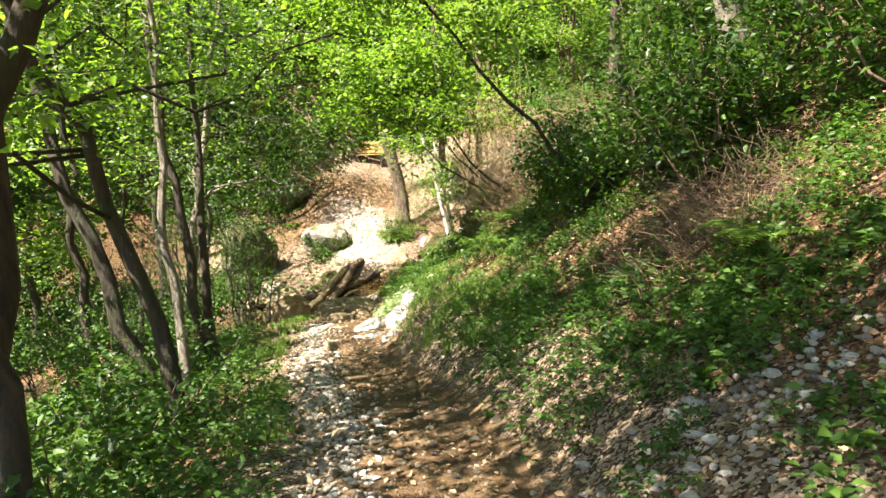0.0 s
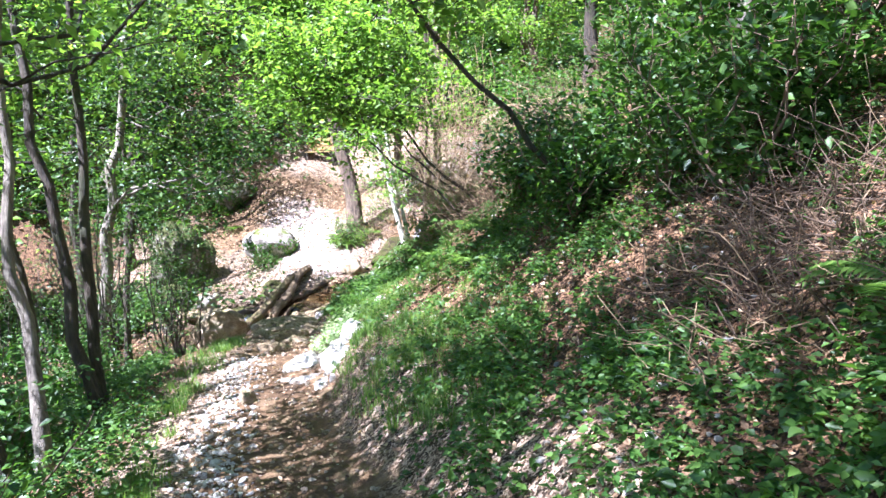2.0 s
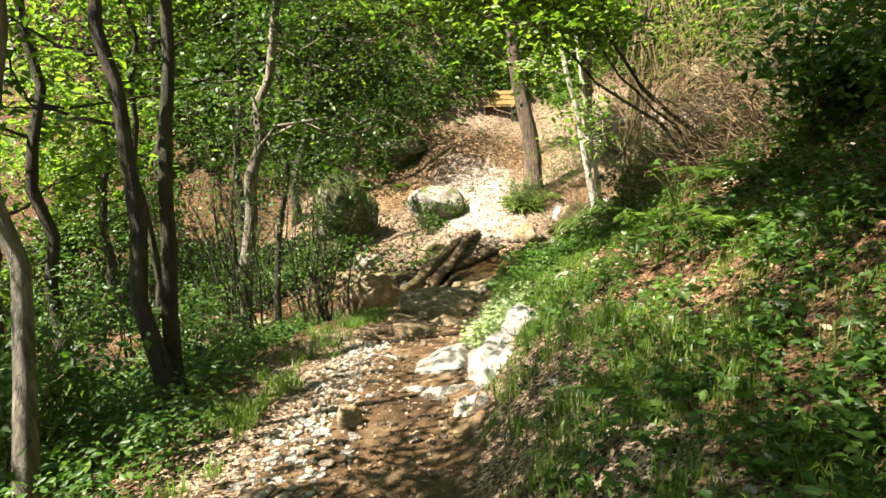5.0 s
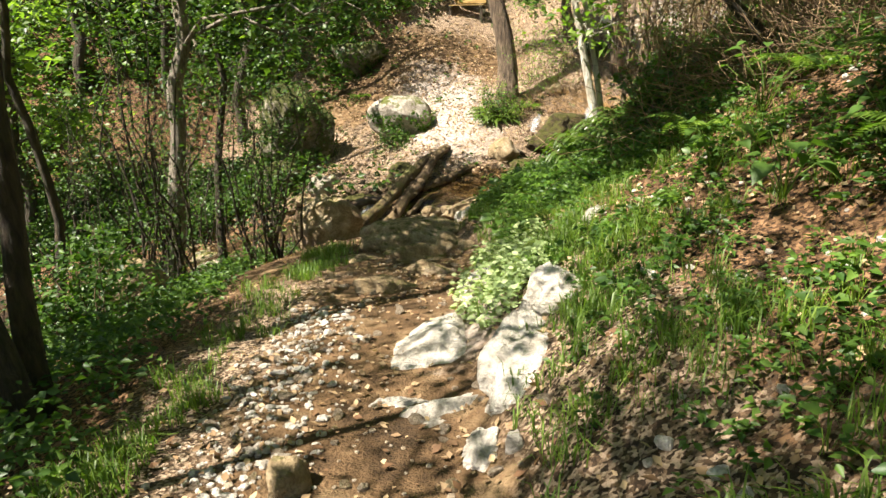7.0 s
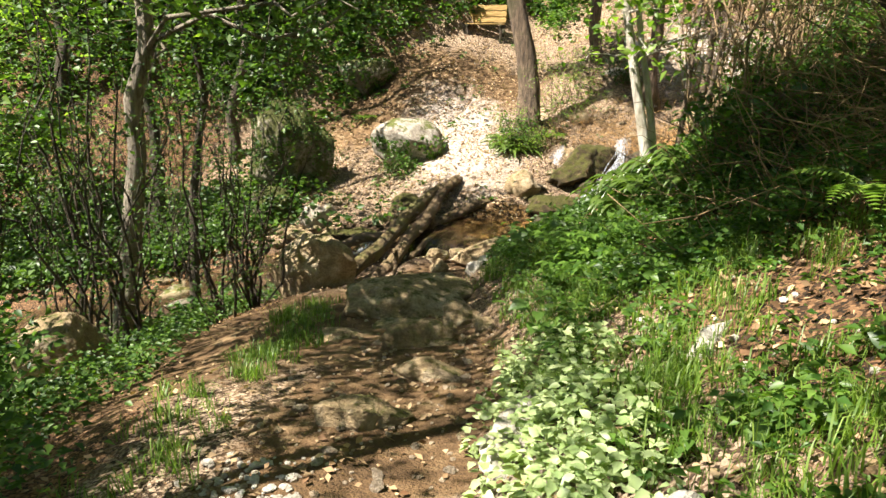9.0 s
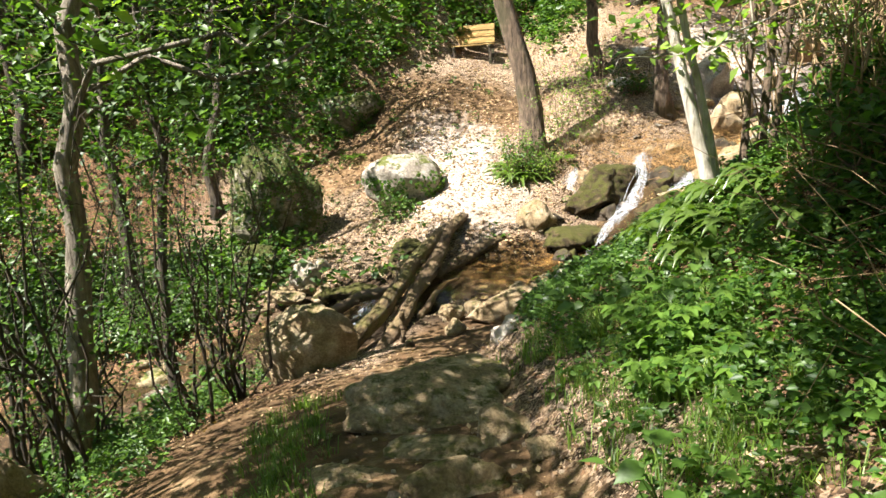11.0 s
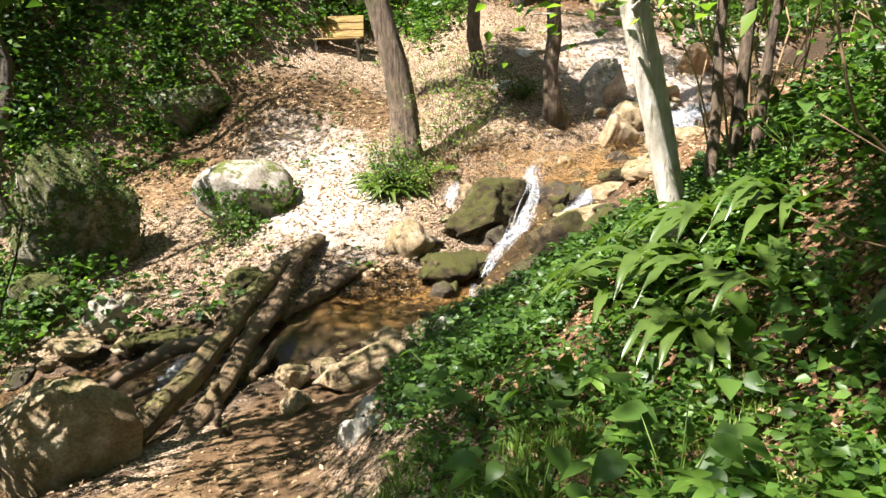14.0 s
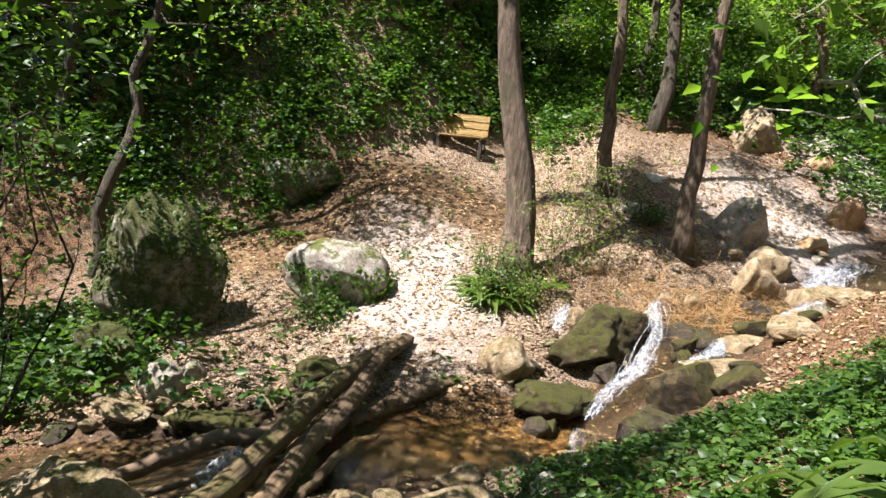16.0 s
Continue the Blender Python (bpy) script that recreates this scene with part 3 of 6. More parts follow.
# rock by rock: x, y, height of its top, size, turn, seed, material, edges, label
ROCKS = (
    (-5.63, 22.12, -2.96, (0.42, 0.22), 1, 43, LIMESTONE, 1.0, "upright grey slab of limestone on the stream bank"),
    (-6.09, 22.01, -3.41, (0.92, 0.75), -8, 46, EARTHY_STONE, 0.9, "flat tan slab at the water edge"),
    (-5.10, 21.70, -3.34, (0.54, 0.50), -17, 49, MOSSY_STONE, 0.6, "low mossy stone at the water edge"),
    (-4.43, 21.56, -3.29, (0.98, 0.70), -26, 52, MOSSY_STONE, 0.7, "long mossy stone along the water"),
    (-3.66, 22.43, -2.74, (0.70, 0.64), 25, 55, MOSSY_STONE, 0.9, "mossy block under the log tips"),
    (-3.65, 21.76, -2.94, (0.54, 0.49), 16, 58, WET_STONE, 0.8, "dark wet stone under the logs"),
    (-4.14, 21.99, -3.05, (0.40, 0.36), 7, 61, EARTHY_STONE, 0.6, "rounded tan stone on the bank"),
    (-5.42, 22.57, -3.04, (0.47, 0.43), -2, 64, LIMESTONE, 0.8, "pale broken stone on the bank"),
    (-6.64, 22.79, -2.80, (1.61, 1.15), -11, 67, IVY_STONE, 0.7, "weathered limestone outcrop below the ivied boulder"),
    (-0.75, 19.75, -2.6, (0.95, 0.6), 20, 191, MOSSY_STONE, 0.6, "low brown rock sloping into the pool"),
    (-0.25, 20.4, -2.62, (0.8, 0.6), -20, 192, MOSSY_STONE, 0.6, "olive mossy rock on the near bank of the pool"),
    (0.2, 21.3, -2.45, (0.9, 0.6), 35, 193, WET_STONE, 0.7, "dark wet rock on the near bank"),
    (-1.03, 19.17, -2.42, (0.32, 0.26), 22, 76, PALE_STONE, 0.7, "pale rounded stone beside the pool"),
    (-2.43, 18.77, -2.76, (0.33, 0.31), 13, 79, EARTHY_STONE, 0.9, "flat-faced stone beside the logs"),
    (-2.96, 18.3, -2.85, (0.12, 0.08), 4, 82, MOSSY_STONE, 0.9, "narrow dark stone wedged against the logs"),
    (-2.18, 19.51, -2.68, (0.26, 0.24), -5, 85, LIMESTONE, 0.7, "small tan stone at the pool"),
    (-1.66, 17.18, -2.30, (0.40, 0.37), -14, 88, PALE_STONE, 0.6, "pale stone half covered by plants"),
    (-1.39, 23.04, -2.24, (0.73, 0.67), -23, 91, EARTHY_STONE, 0.6, "rounded brown stone below the small fall"),
    (1.09, 24.17, -1.92, (0.73, 0.67), 28, 94, WET_STONE, 0.6, "dark wet stone between the falls"),
    (0.77, 22.53, -2.13, (1.07, 0.87), 19, 97, MOSSY_STONE, 0.6, "low mossy rock beside the fall"),
    (1.40, 22.31, -2.00, (0.97, 0.79), 10, 100, MOSSY_STONE, 0.6, "mossy rock on the near bank"),
    (1.79, 23.90, -1.93, (0.98, 0.70), 1, 103, EARTHY_STONE, 0.7, "flat brown rock in the stream"),
    (2.78, 23.90, -1.46, (1.07, 0.76), -8, 106, EARTHY_STONE, 0.7, "low brown rock in the stream"),
    (-0.18, 25.61, -1.10, (0.61, 0.56), -17, 109, EARTHY_STONE, 0.6, "brown rock by the foot of the tree"),
    (0.18, 24.12, -1.65, (0.50, 0.46), -26, 112, WET_STONE, 0.6, "wet stone at the lip of the fall"),
    (-0.44, 24.34, -1.62, (0.46, 0.42), 25, 115, EARTHY_STONE, 0.8, "small stone among the roots"),
    (3.02, 27.25, -0.79, (1.04, 0.96), 16, 118, EARTHY_STONE, 0.8, "rounded grey rock in a row by the stream"),
    (3.29, 27.25, -0.82, (0.59, 0.54), 7, 121, LIMESTONE, 0.8, "grey rock in a row by the stream"),
    (5.39, 29.63, 0.36, (0.95, 0.87), -2, 124, OCHRE_STONE, 0.9, "angular ochre rock by the stream"),
    (4.28, 28.31, -0.54, (0.75, 0.69), -11, 127, OCHRE_STONE, 0.8, "low ochre rock in the upper stream bed"),
    (5.86, 32.08, 1.41, (1.09, 1.00), -20, 130, OCHRE_STONE, 0.8, "ochre rock on the far slope"),
    (3.43, 25.76, -1.32, (1.25, 0.89), -29, 133, EARTHY_STONE, 0.7, "brown shelf of rock in the upper stream"),
    (1.35, 29.46, 0.35, (0.80, 0.65), 22, 136, PALE_STONE, 0.5, "pale stone on the far clearing"),
    (0.64, 27.87, -0.33, (0.84, 0.69), 13, 139, PALE_STONE, 0.6, "pale stone lying on the clearing"),
    (-1.50, 8.95, -1.11, (0.19, 0.26), -14, 148, EARTHY_STONE, 0.5, "tan rounded stone on the path"),
    (-0.65, 9.08, -1.03, (0.14, 0.11), -23, 151, PALE_STONE, 0.9, "small white angular stone"),
    (-2.00, 14.26, -2.04, (0.66, 0.54), 1, 163, EARTHY_STONE, 0.4, "worn tan rock step in the path"),
    (-1.31, 13.93, -1.83, (0.33, 0.27), -8, 166, EARTHY_STONE, 0.5, "worn tan rock step beside the plants"),
    (-1.60, 14.41, -1.91, (0.45, 0.41), -17, 169, EARTHY_STONE, 0.5, "worn brown rock beside the path"),
    (-1.67, 17.52, -2.38, (0.37, 0.34), -26, 172, PALE_STONE, 0.8, "pale stone among the leaves"),
    (-7.76, 20.83, -4.39, (1.06, 0.97), 25, 175, LIMESTONE, 0.6, "pale stone below the path edge"),
)
boulder(-1.05, 24.5, -2.05, (0.9, 0.7), 20, 36, WET_STONE, "dark wet rock under the tree roots", 4, 0.6)
boulder(0.9, 22.9, -2.3, (0.9, 0.7), -15, 37, WET_STONE, "dark wet ledge beside the fall", 4, 0.6)
for rx, ry, rtop, rsize, rturn, rseed, rmat, redge, rlabel in ROCKS:
    boulder(rx, ry, rtop, rsize, rturn, rseed, rmat, rlabel, 4 if rsize[0] > 0.3 else 3, redge)


def ledge(x, y, z, size, turn, seed, material, label, edged=0.35, rough=0.16):
    """Bedrock that breaks the surface: a long stone lying tilted with the ground, mostly buried."""
    v, f = stone_geo(size, seed, 5, edged, rough)
    ob = new("rock", mesh_from("rock", v, f, material))
    ob.matrix_basis = pose(x, y, z, *turn)
    return tagged(ob, label, "rock", "rocks lying in the ground")


ledge(-0.66, 9.72, -1.1, (0.5, 1.0, 0.3), (24, -24, -21), 901, PALE_STONE, "long white limestone ledge running up the bank", 0.9, 0.3)
ledge(-0.5, 10.1, -0.93, (0.34, 0.45, 0.24), (24, -20, 10), 902, PALE_STONE, "white limestone lump at the top of the ledge", 0.9, 0.28)
ledge(-1.14, 10.35, -1.4, (0.85, 0.75, 0.36), (8, -8, 15), 903, PALE_STONE, "smooth white bedrock bulging out of the path", 0.3, 0.2)
ledge(-1.25, 9.6, -1.42, (0.5, 0.42, 0.3), (8, 0, 30), 905, PALE_STONE, "pale worn bedrock in the path", 0.5, 0.24)
ledge(-0.96, 9.52, -1.32, (0.66, 0.36, 0.24), (12, -16, 24), 906, PALE_STONE, "pale broken bedrock at the foot of the ledge", 0.9, 0.3)
ledge(-0.78, 9.15, -1.2, (0.2, 0.26, 0.16), (10, -10, -10), 907, PALE_STONE, "small white limestone lump beside the path", 0.9, 0.25)
# added white stone that carries the brightness of the sun patch here
ledge(-0.93, 11.35, -1.42, (0.34, 1.1, 0.34), (-4, -22, -6), 904, PALE_STONE, "white limestone added for the sunlit foot of the grassy bank", 0.9, 0.3)
ledge(-0.2, 11.4, -0.86, (0.16, 0.42, 0.2), (18, -25, -38), 908, PALE_STONE, "pale slab of limestone leaning in the grass", 0.9, 0.12)
ledge(0.0, 11.1, -0.82, (0.42, 0.34, 0.18), (10, -20, 10), 909, PALE_STONE, "pale limestone breaking through the grassy bank", 0.6, 0.24)
ledge(-1.75, 13.6, -1.95, (0.7, 0.5, 0.3), (-8, 0, 10), 910, EARTHY_STONE, "worn tan bedrock step in the path", 0.5, 0.2)
ledge(-1.55, 12.7, -1.74, (0.6, 0.42, 0.25), (-10, 0, -12), 911, EARTHY_STONE, "worn tan bedrock step in the path", 0.6, 0.2)
ledge(-1.75, 11.75, -1.53, (0.5, 0.3, 0.2), (-6, 0, 20), 912, EARTHY_STONE, "worn tan bedrock showing in the path", 0.5, 0.2)
ledge(-2.45, 13.9, -2.1, (0.55, 0.4, 0.24), (-5, 4, -30), 913, EARTHY_STONE, "worn brown bedrock showing in the path", 0.5, 0.2)
ledge(-1.85, 19.3, -2.98, (1.4, 0.65, 0.6), (14, -10, 18), 915, EARTHY_STONE, "long tan rock sloping down to the pool", 1.0, 0.14)
ledge(-1.0, 19.65, -2.84, (1.2, 0.7, 0.6), (14, -6, 10), 918, EARTHY_STONE, "olive-tan rock slab beside the pool", 1.0, 0.14)
ledge(-2.6, 19.4, -3.06, (0.4, 0.34, 0.3), (0, 0, 40), 917, EARTHY_STONE, "small tan stone beside the logs", 0.8, 0.2)
ledge(-1.35, 16.2, -2.3, (0.7, 0.4, 0.4), (0, -15, 30), 914, EARTHY_STONE, "tan rock half covered by plants", 0.6, 0.2)

ledge(-5.86, 21.60, -3.47, (0.8, 0.5, 0.32), (0, 4, 5), 931, EARTHY_STONE, "flat tan slab at the water edge", 0.9, 0.14)
ledge(-4.46, 21.50, -3.40, (1.15, 0.55, 0.34), (0, -4, -8), 932, MOSSY_STONE, "long mossy slab along the water", 0.9, 0.14)
ledge(-3.78, 22.40, -3.02, (0.62, 0.5, 0.5), (0, 0, 12), 933, MOSSY_STONE, "mossy block beside the log tips", 0.9, 0.14)
ledge(-3.69, 21.80, -3.20, (0.55, 0.5, 0.42), (0, 6, 30), 934, MOSSY_STONE, "brown stone under the logs", 0.9, 0.14)
ledge(-5.20, 21.70, -3.54, (0.5, 0.4, 0.3), (0, 0, -20), 935, EARTHY_STONE, "tan stone at the water edge", 0.9, 0.14)
ledge(-4.19, 22.10, -3.29, (0.4, 0.36, 0.34), (0, 0, 15), 936, EARTHY_STONE, "rounded tan stone on the bank", 0.9, 0.14)
ledge(1.30, 22.90, float(ground_z(1.30, 22.90)) + 0.06, (1.3, 0.8, 0.5), (0, -3, 10), 937, EARTHY_STONE, "broad mossy tan rock below the straw", 0.9, 0.14)
ledge(2.19, 23.30, float(ground_z(2.19, 23.30)) + 0.06, (1.1, 0.7, 0.45), (0, -4, -12), 938, EARTHY_STONE, "broad tan rock beside the stream", 0.9, 0.14)
ledge(2.12, 24.20, float(ground_z(2.12, 24.20)) + 0.06, (0.9, 0.6, 0.45), (0, 0, 20), 939, MOSSY_STONE, "brown rock in the stream", 0.9, 0.14)
ledge(1.10, 24.00, float(ground_z(1.10, 24.00)) + 0.06, (0.5, 0.45, 0.55), (0, 0, 0), 940, MOSSY_STONE, "dark mossy stone beside the fall", 0.9, 0.14)
ledge(0.04, 21.00, -2.92, (1.0, 0.6, 0.5), (8, -12, 20), 941, EARTHY_STONE, "tan rock ledge above the pool", 0.9, 0.14)
ledge(-1.47, 23.60, -2.66, (0.6, 0.45, 0.5), (0, 10, 30), 942, EARTHY_STONE, "pale brown stone beside the small fall", 0.9, 0.14)
ledge(3.77, 25.80, float(ground_z(3.77, 25.80)) + 0.06, (1.2, 0.7, 0.5), (0, -4, 15), 943, EARTHY_STONE, "brown shelf of rock in the upper stream", 0.9, 0.14)
ledge(3.43, 24.60, float(ground_z(3.43, 24.60)) + 0.06, (0.9, 0.6, 0.4), (0, 0, -15), 944, EARTHY_STONE, "flat rock between the rapids", 0.9, 0.14)


# smaller stones strewn along both banks of the stream
r_bank = np.random.default_rng(64)
strewn = []
for i in range(5):
    sv, sf = stone_geo((1, 0.8, 0.65), 230 + i, 3, 0.9, 0.1)
    strewn.append(tagged(new("stone", mesh_from("stone", sv, sf, (EARTHY_STONE, MOSSY_STONE, LIMESTONE, WET_STONE, EARTHY_STONE)[i])), "rounded stone on the bank of the stream", "stone", "stones along the stream"))
for i in range(150):
    along, off = r_bank.uniform(-8.5, 5.5), r_bank.normal() * 0.55
    a = np.array(STREAM)
    order = np.argsort(a[:, 0])
    cx, cy = along, float(np.interp(along, a[order, 0], a[order, 1]))
    off = math.copysign(0.55 + abs(off), r_bank.uniform(-1, 1.2))
    cx, cy = cx - off * 0.4, cy + off
    if math.hypot((cx + 1.7) / 1.5, (cy - 21.4) / 0.95) < 1 or (-4.0 < cx < -2.4 and 18.4 < cy < 23.4):
        continue
    size = 0.16 + 0.36 * r_bank.uniform() ** 2
    at = Matrix.LocRotScale((cx, cy, float(ground_z(cx, cy)) + size * 0.1), Euler((r_bank.uniform(-0.3, 0.3), r_bank.uniform(-0.3, 0.3), r_bank.uniform(0, 6.3))), None)
    stone = strewn[i] if i < 5 else copy_thing(strewn[i % 5], at)
    stone.matrix_basis = at @ Matrix.Diagonal((size, size, size * r_bank.uniform(0.7, 1.1), 1))


# dark wet stones hemming in the falls
r_fall = np.random.default_rng(65)
HEM = ((0.95, 24.3, -1.75), (0.75, 23.75, -1.95), (0.3, 23.05, -2.4), (-0.15, 22.5, -2.7), (-0.6, 24.3, -2.0), (-0.95, 23.7, -2.6), (1.4, 23.5, -2.1), (2.1, 24.6, -1.8), (2.9, 25.0, -1.6), (-0.5, 21.6, -2.95), (-0.75, 20.9, -3.1))
for hx, hy, hz in HEM:
    for side in (-1, -1, 1, 1, 1):
        off = side * r_fall.uniform(0.26, 0.75)
        hs = r_fall.uniform(0.28, 0.55)
        boulder(hx + off * 0.8, hy - off * 0.45 + r_fall.uniform(-0.2, 0.2), hz + r_fall.uniform(-0.08, 0.1), (hs, hs * 0.8), r_fall.uniform(0, 180), int(r_fall.integers(800, 990)), WET_STONE if r_fall.uniform() < 0.6 else MOSSY_STONE, "dark wet stone hemming in the falling water", 3, 0.9, 0.15)


# ---- water ----
wx, wy = np.meshgrid(np.arange(-12, 8, 0.16), np.arange(17.5, 31, 0.16))
wd, wz = stream_at(wx, wy)
pool = np.hypot((wx + 1.7) / 1.7, (wy - 21.4) / 1.15) < 1.15
wz = np.where(pool, np.maximum(wz, -3.08), wz) + 0.015 * np.sin(wx * 7 + wy * 3) * np.sin(wy * 6 - wx * 2)
wet = ((np.abs(wd) < 0.95) | pool) & (wz > ground_z(wx, wy) - 0.06)
wi = np.arange(wx.size).reshape(wx.shape)
keep = wet[:-1, :-1] & wet[1:, :-1] & wet[:-1, 1:] & wet[1:, 1:]
wq = np.stack((wi[:-1, :-1], wi[:-1, 1:], wi[1:, 1:], wi[1:, :-1]), -1)[keep]
stream = new("water", mesh_from("water", np.stack((wx, wy, wz), -1).reshape(-1, 3), wq, WATER))
stream.visible_shadow = False
tagged(stream, "clear shallow stream over an amber bed", "stream", kind="structure")


def dress(ob, n, seed, mat, label, low=0.0, high=1.0, length=0.07, patch=0.5):
    """Ivy leaves lying on a stone's sides, in patches."""
    r = np.random.default_rng(seed)
    me = ob.data
    co, no = np.empty(len(me.vertices) * 3, np.float32), np.empty(len(me.vertices) * 3, np.float32)
    me.vertices.foreach_get("co", co), me.vertices.foreach_get("normal", no)
    co, no = co.reshape(-1, 3), no.reshape(-1, 3)
    h = (co[:, 2] - co[:, 2].min()) / np.ptp(co[:, 2])
    k = r.normal(size=(3, 3)) * 2.2
    mask = (h > low) & (h < high) & (np.prod(np.sin(co @ k + r.uniform(0, 6, 3)), axis=1) > 0.25 - 0.6 * patch)
    pick = r.choice(np.flatnonzero(mask), n)
    up = unit(no[pick] + r.normal(size=(n, 3)) * 0.35)
    way = unit(np.cross(up, r.normal(size=(n, 3))) + (0, 0, -0.5))
    size = length * r.uniform(0.6, 1.3, n)
    at = co[pick] + no[pick] * r.uniform(0.0, 0.06, n)[:, None] + r.normal(size=(n, 3)) * 0.03
    part("ivy", mesh_from("ivy", *leaf_geo(at, way, up, size, size * 0.85), mat), ob, label)


def chute(points, widths, seed, label):
    """Falling white water: strands that follow one line over the stones."""
    r = np.random.default_rng(seed)
    p = np.asarray(points, float)
    k = np.linspace(0, len(p) - 1, 26)
    line = np.stack([np.interp(k, np.arange(len(p)), p[:, c]) for c in range(3)], 1)
    wide = np.interp(k, np.arange(len(p)), widths)
    across = unit(np.cross(np.gradient(line, axis=0), (0, 0, 1)))
    pieces = []
    for i in range(48):
        off = np.clip(r.normal() * 0.5, -1, 1) + 0.3 * np.sin(k * r.uniform(1, 3) + r.uniform(0, 6))
        a, b = sorted(r.integers(0, 26, 2))
        if b - a < 6 or b - a > 15:
            a = int(r.integers(0, 16))
            b = a + int(r.integers(5, 10))
        q = line + across * (off * wide / 2)[:, None] + (0, 0, 1) * (0.018 * r.normal(size=26) + r.uniform(-0.03, 0.06))[:, None]
        pieces.append(tube(q[a:b + 1], (0.002 + wide * 0.011 * r.uniform(0.4, 1.4))[a:b + 1] * np.sin(np.linspace(0.25, 2.9, b - a + 1)), 6, 0.25, seed + i))
    cols = np.linspace(-0.5, 0.5, 9)
    drop = 0.03 * r.normal(size=(26, 9)) - 0.05 * cols[None] ** 2 * 4 + 0.02
    ragged = 0.75 * wide[:, None] * cols[None] * (0.5 + 0.8 * r.uniform(size=(26, 9))) + 0.12 * wide[:, None] * np.sin(k * 1.7 + seed)[:, None]
    sheet = line[:, None] + across[:, None] * ragged[..., None] + np.array((0, 0, 1.0)) * drop[..., None]
    cell = np.arange(26 * 9).reshape(26, 9)
    tri = np.concatenate((np.stack((cell[:-1, :-1], cell[:-1, 1:], cell[1:, 1:]), -1).reshape(-1, 3), np.stack((cell[:-1, :-1], cell[1:, 1:], cell[1:, :-1]), -1).reshape(-1, 3)))
    pieces.append((sheet.reshape(-1, 3), tri))
    ob = new("waterfall", mesh_from("waterfall", *joined(pieces), FOAM))
    return tagged(ob, label, "waterfall")


chute(((0.75, 24.5, -1.72), (0.63, 24.16, -1.8), (0.58, 23.72, -2.05), (0.28, 23.06, -2.42), (-0.15, 22.53, -2.7), (-0.36, 22.21, -2.9)), (0.2, 0.3, 0.26, 0.34, 0.28, 0.14), 1, "white water tumbling past the mossy boulder")
chute(((-0.52, 21.6, -2.9), (-0.61, 21.27, -3.05), (-0.77, 20.86, -3.1)), (0.2, 0.16, 0.24), 2, "thin white runnel leaving the pool")
chute(((-0.6, 24.4, -1.95), (-0.68, 24.15, -2.05), (-0.8, 23.95, -2.35), (-0.95, 23.7, -2.6)), (0.12, 0.22, 0.3, 0.3), 3, "small veil of falling water under the roots")
chute(((1.45, 23.75, -2.05), (1.27, 23.4, -2.2), (0.99, 23.3, -2.3)), (0.18, 0.3, 0.25), 4, "white water spilling between low rocks")
chute(((3.3, 25.3, -1.5), (2.9, 24.9, -1.65), (2.6, 24.7, -1.75)), (0.25, 0.35, 0.25), 5, "foaming ripple in the upper stream")
chute(((-4.0, 21.1, -3.3), (-3.95, 20.4, -3.32), (-4.0, 19.9, -3.36)), (0.5, 0.5, 0.4), 6, "rippling white water under the log jam")

chute(((4.9, 27.7, -0.95), (4.4, 27.3, -1.1), (3.9, 26.8, -1.3), (3.5, 26.3, -1.42)), (0.6, 0.9, 0.8, 0.5), 7, "sunlit white rapid in the upper stream")

dress(ivied, 2600, 61, LEAF_DARK, "dark ivy leaves", 0.05, 0.97, 0.06, 0.6)
dress(pale, 900, 62, LEAF_HERB, "green ivy leaves", 0.05, 0.7, 0.08, 0.35)
dress(slope_rock, 1300, 63, LEAF_DARK, "dark ivy leaves", 0.1, 0.98, 0.09, 0.8)


# ---- logs ----
def log(points, radii, seed, label, bark=ROTTEN, sides=14, stubs=2):
    r = np.random.default_rng(seed)
    p = np.asarray(points, float)
    k = np.linspace(0, len(p) - 1, 22)
    line = np.stack([np.interp(k, np.arange(len(p)), p[:, c]) for c in range(3)], 1)
    line[1:-1] = (line[:-2] + 2 * line[1:-1] + line[2:]) / 4
    line += np.cumsum(r.normal(size=line.shape), axis=0) * 0.014
    rad = np.interp(k, np.arange(len(p)), radii)
    pieces = [tube(line, rad, sides, 0.1, seed)]
    for i in range(stubs):
        j = r.integers(3, 19)
        way = unit(r.normal(size=3) * (1, 1, 0.4) + (0, 0, 0.5))
        pieces.append(tube(np.stack([line[j] + way * q for q in (0, rad[j] * 1.1, rad[j] * 1.6)]), (rad[j] * 0.4, rad[j] * 0.28, rad[j] * 0.2), 7, 0.1, seed + i))
    ob = new("log", mesh_from("log", *joined(pieces), bark))
    return tagged(ob, label, "log", "log jam")


log(((-3.84, 18.25, -3.2), (-3.58, 18.75, -3.0), (-3.42, 19.7, -2.98), (-3.38, 21.02, -2.86), (-3.1, 22.2, -2.66), (-2.95, 23.2, -2.68)), (0.12, 0.13, 0.12, 0.13, 0.125, 0.1), 1, "thick mossy fallen log lying across the stream", BARK_MOSS, 14, 4)
log(((-3.36, 18.45, -3.22), (-3.22, 19.1, -3.14), (-3.2, 20.1, -3.12), (-3.02, 21.2, -2.98), (-2.9, 22.2, -2.78), (-2.66, 23.25, -2.66)), (0.09, 0.1, 0.105, 0.12, 0.11, 0.1), 2, "brown barkless log lying across the stream", ROTTEN, 14, 3)
log(((-3.1, 21.3, -3.12), (-2.78, 21.9, -3.0), (-2.3, 22.3, -2.86), (-1.95, 22.62, -2.84), (-1.7, 22.7, -2.9)), (0.11, 0.1, 0.085, 0.08, 0.06), 3, "short dark crooked log wedged behind the others", ROTTEN, 12, 4)
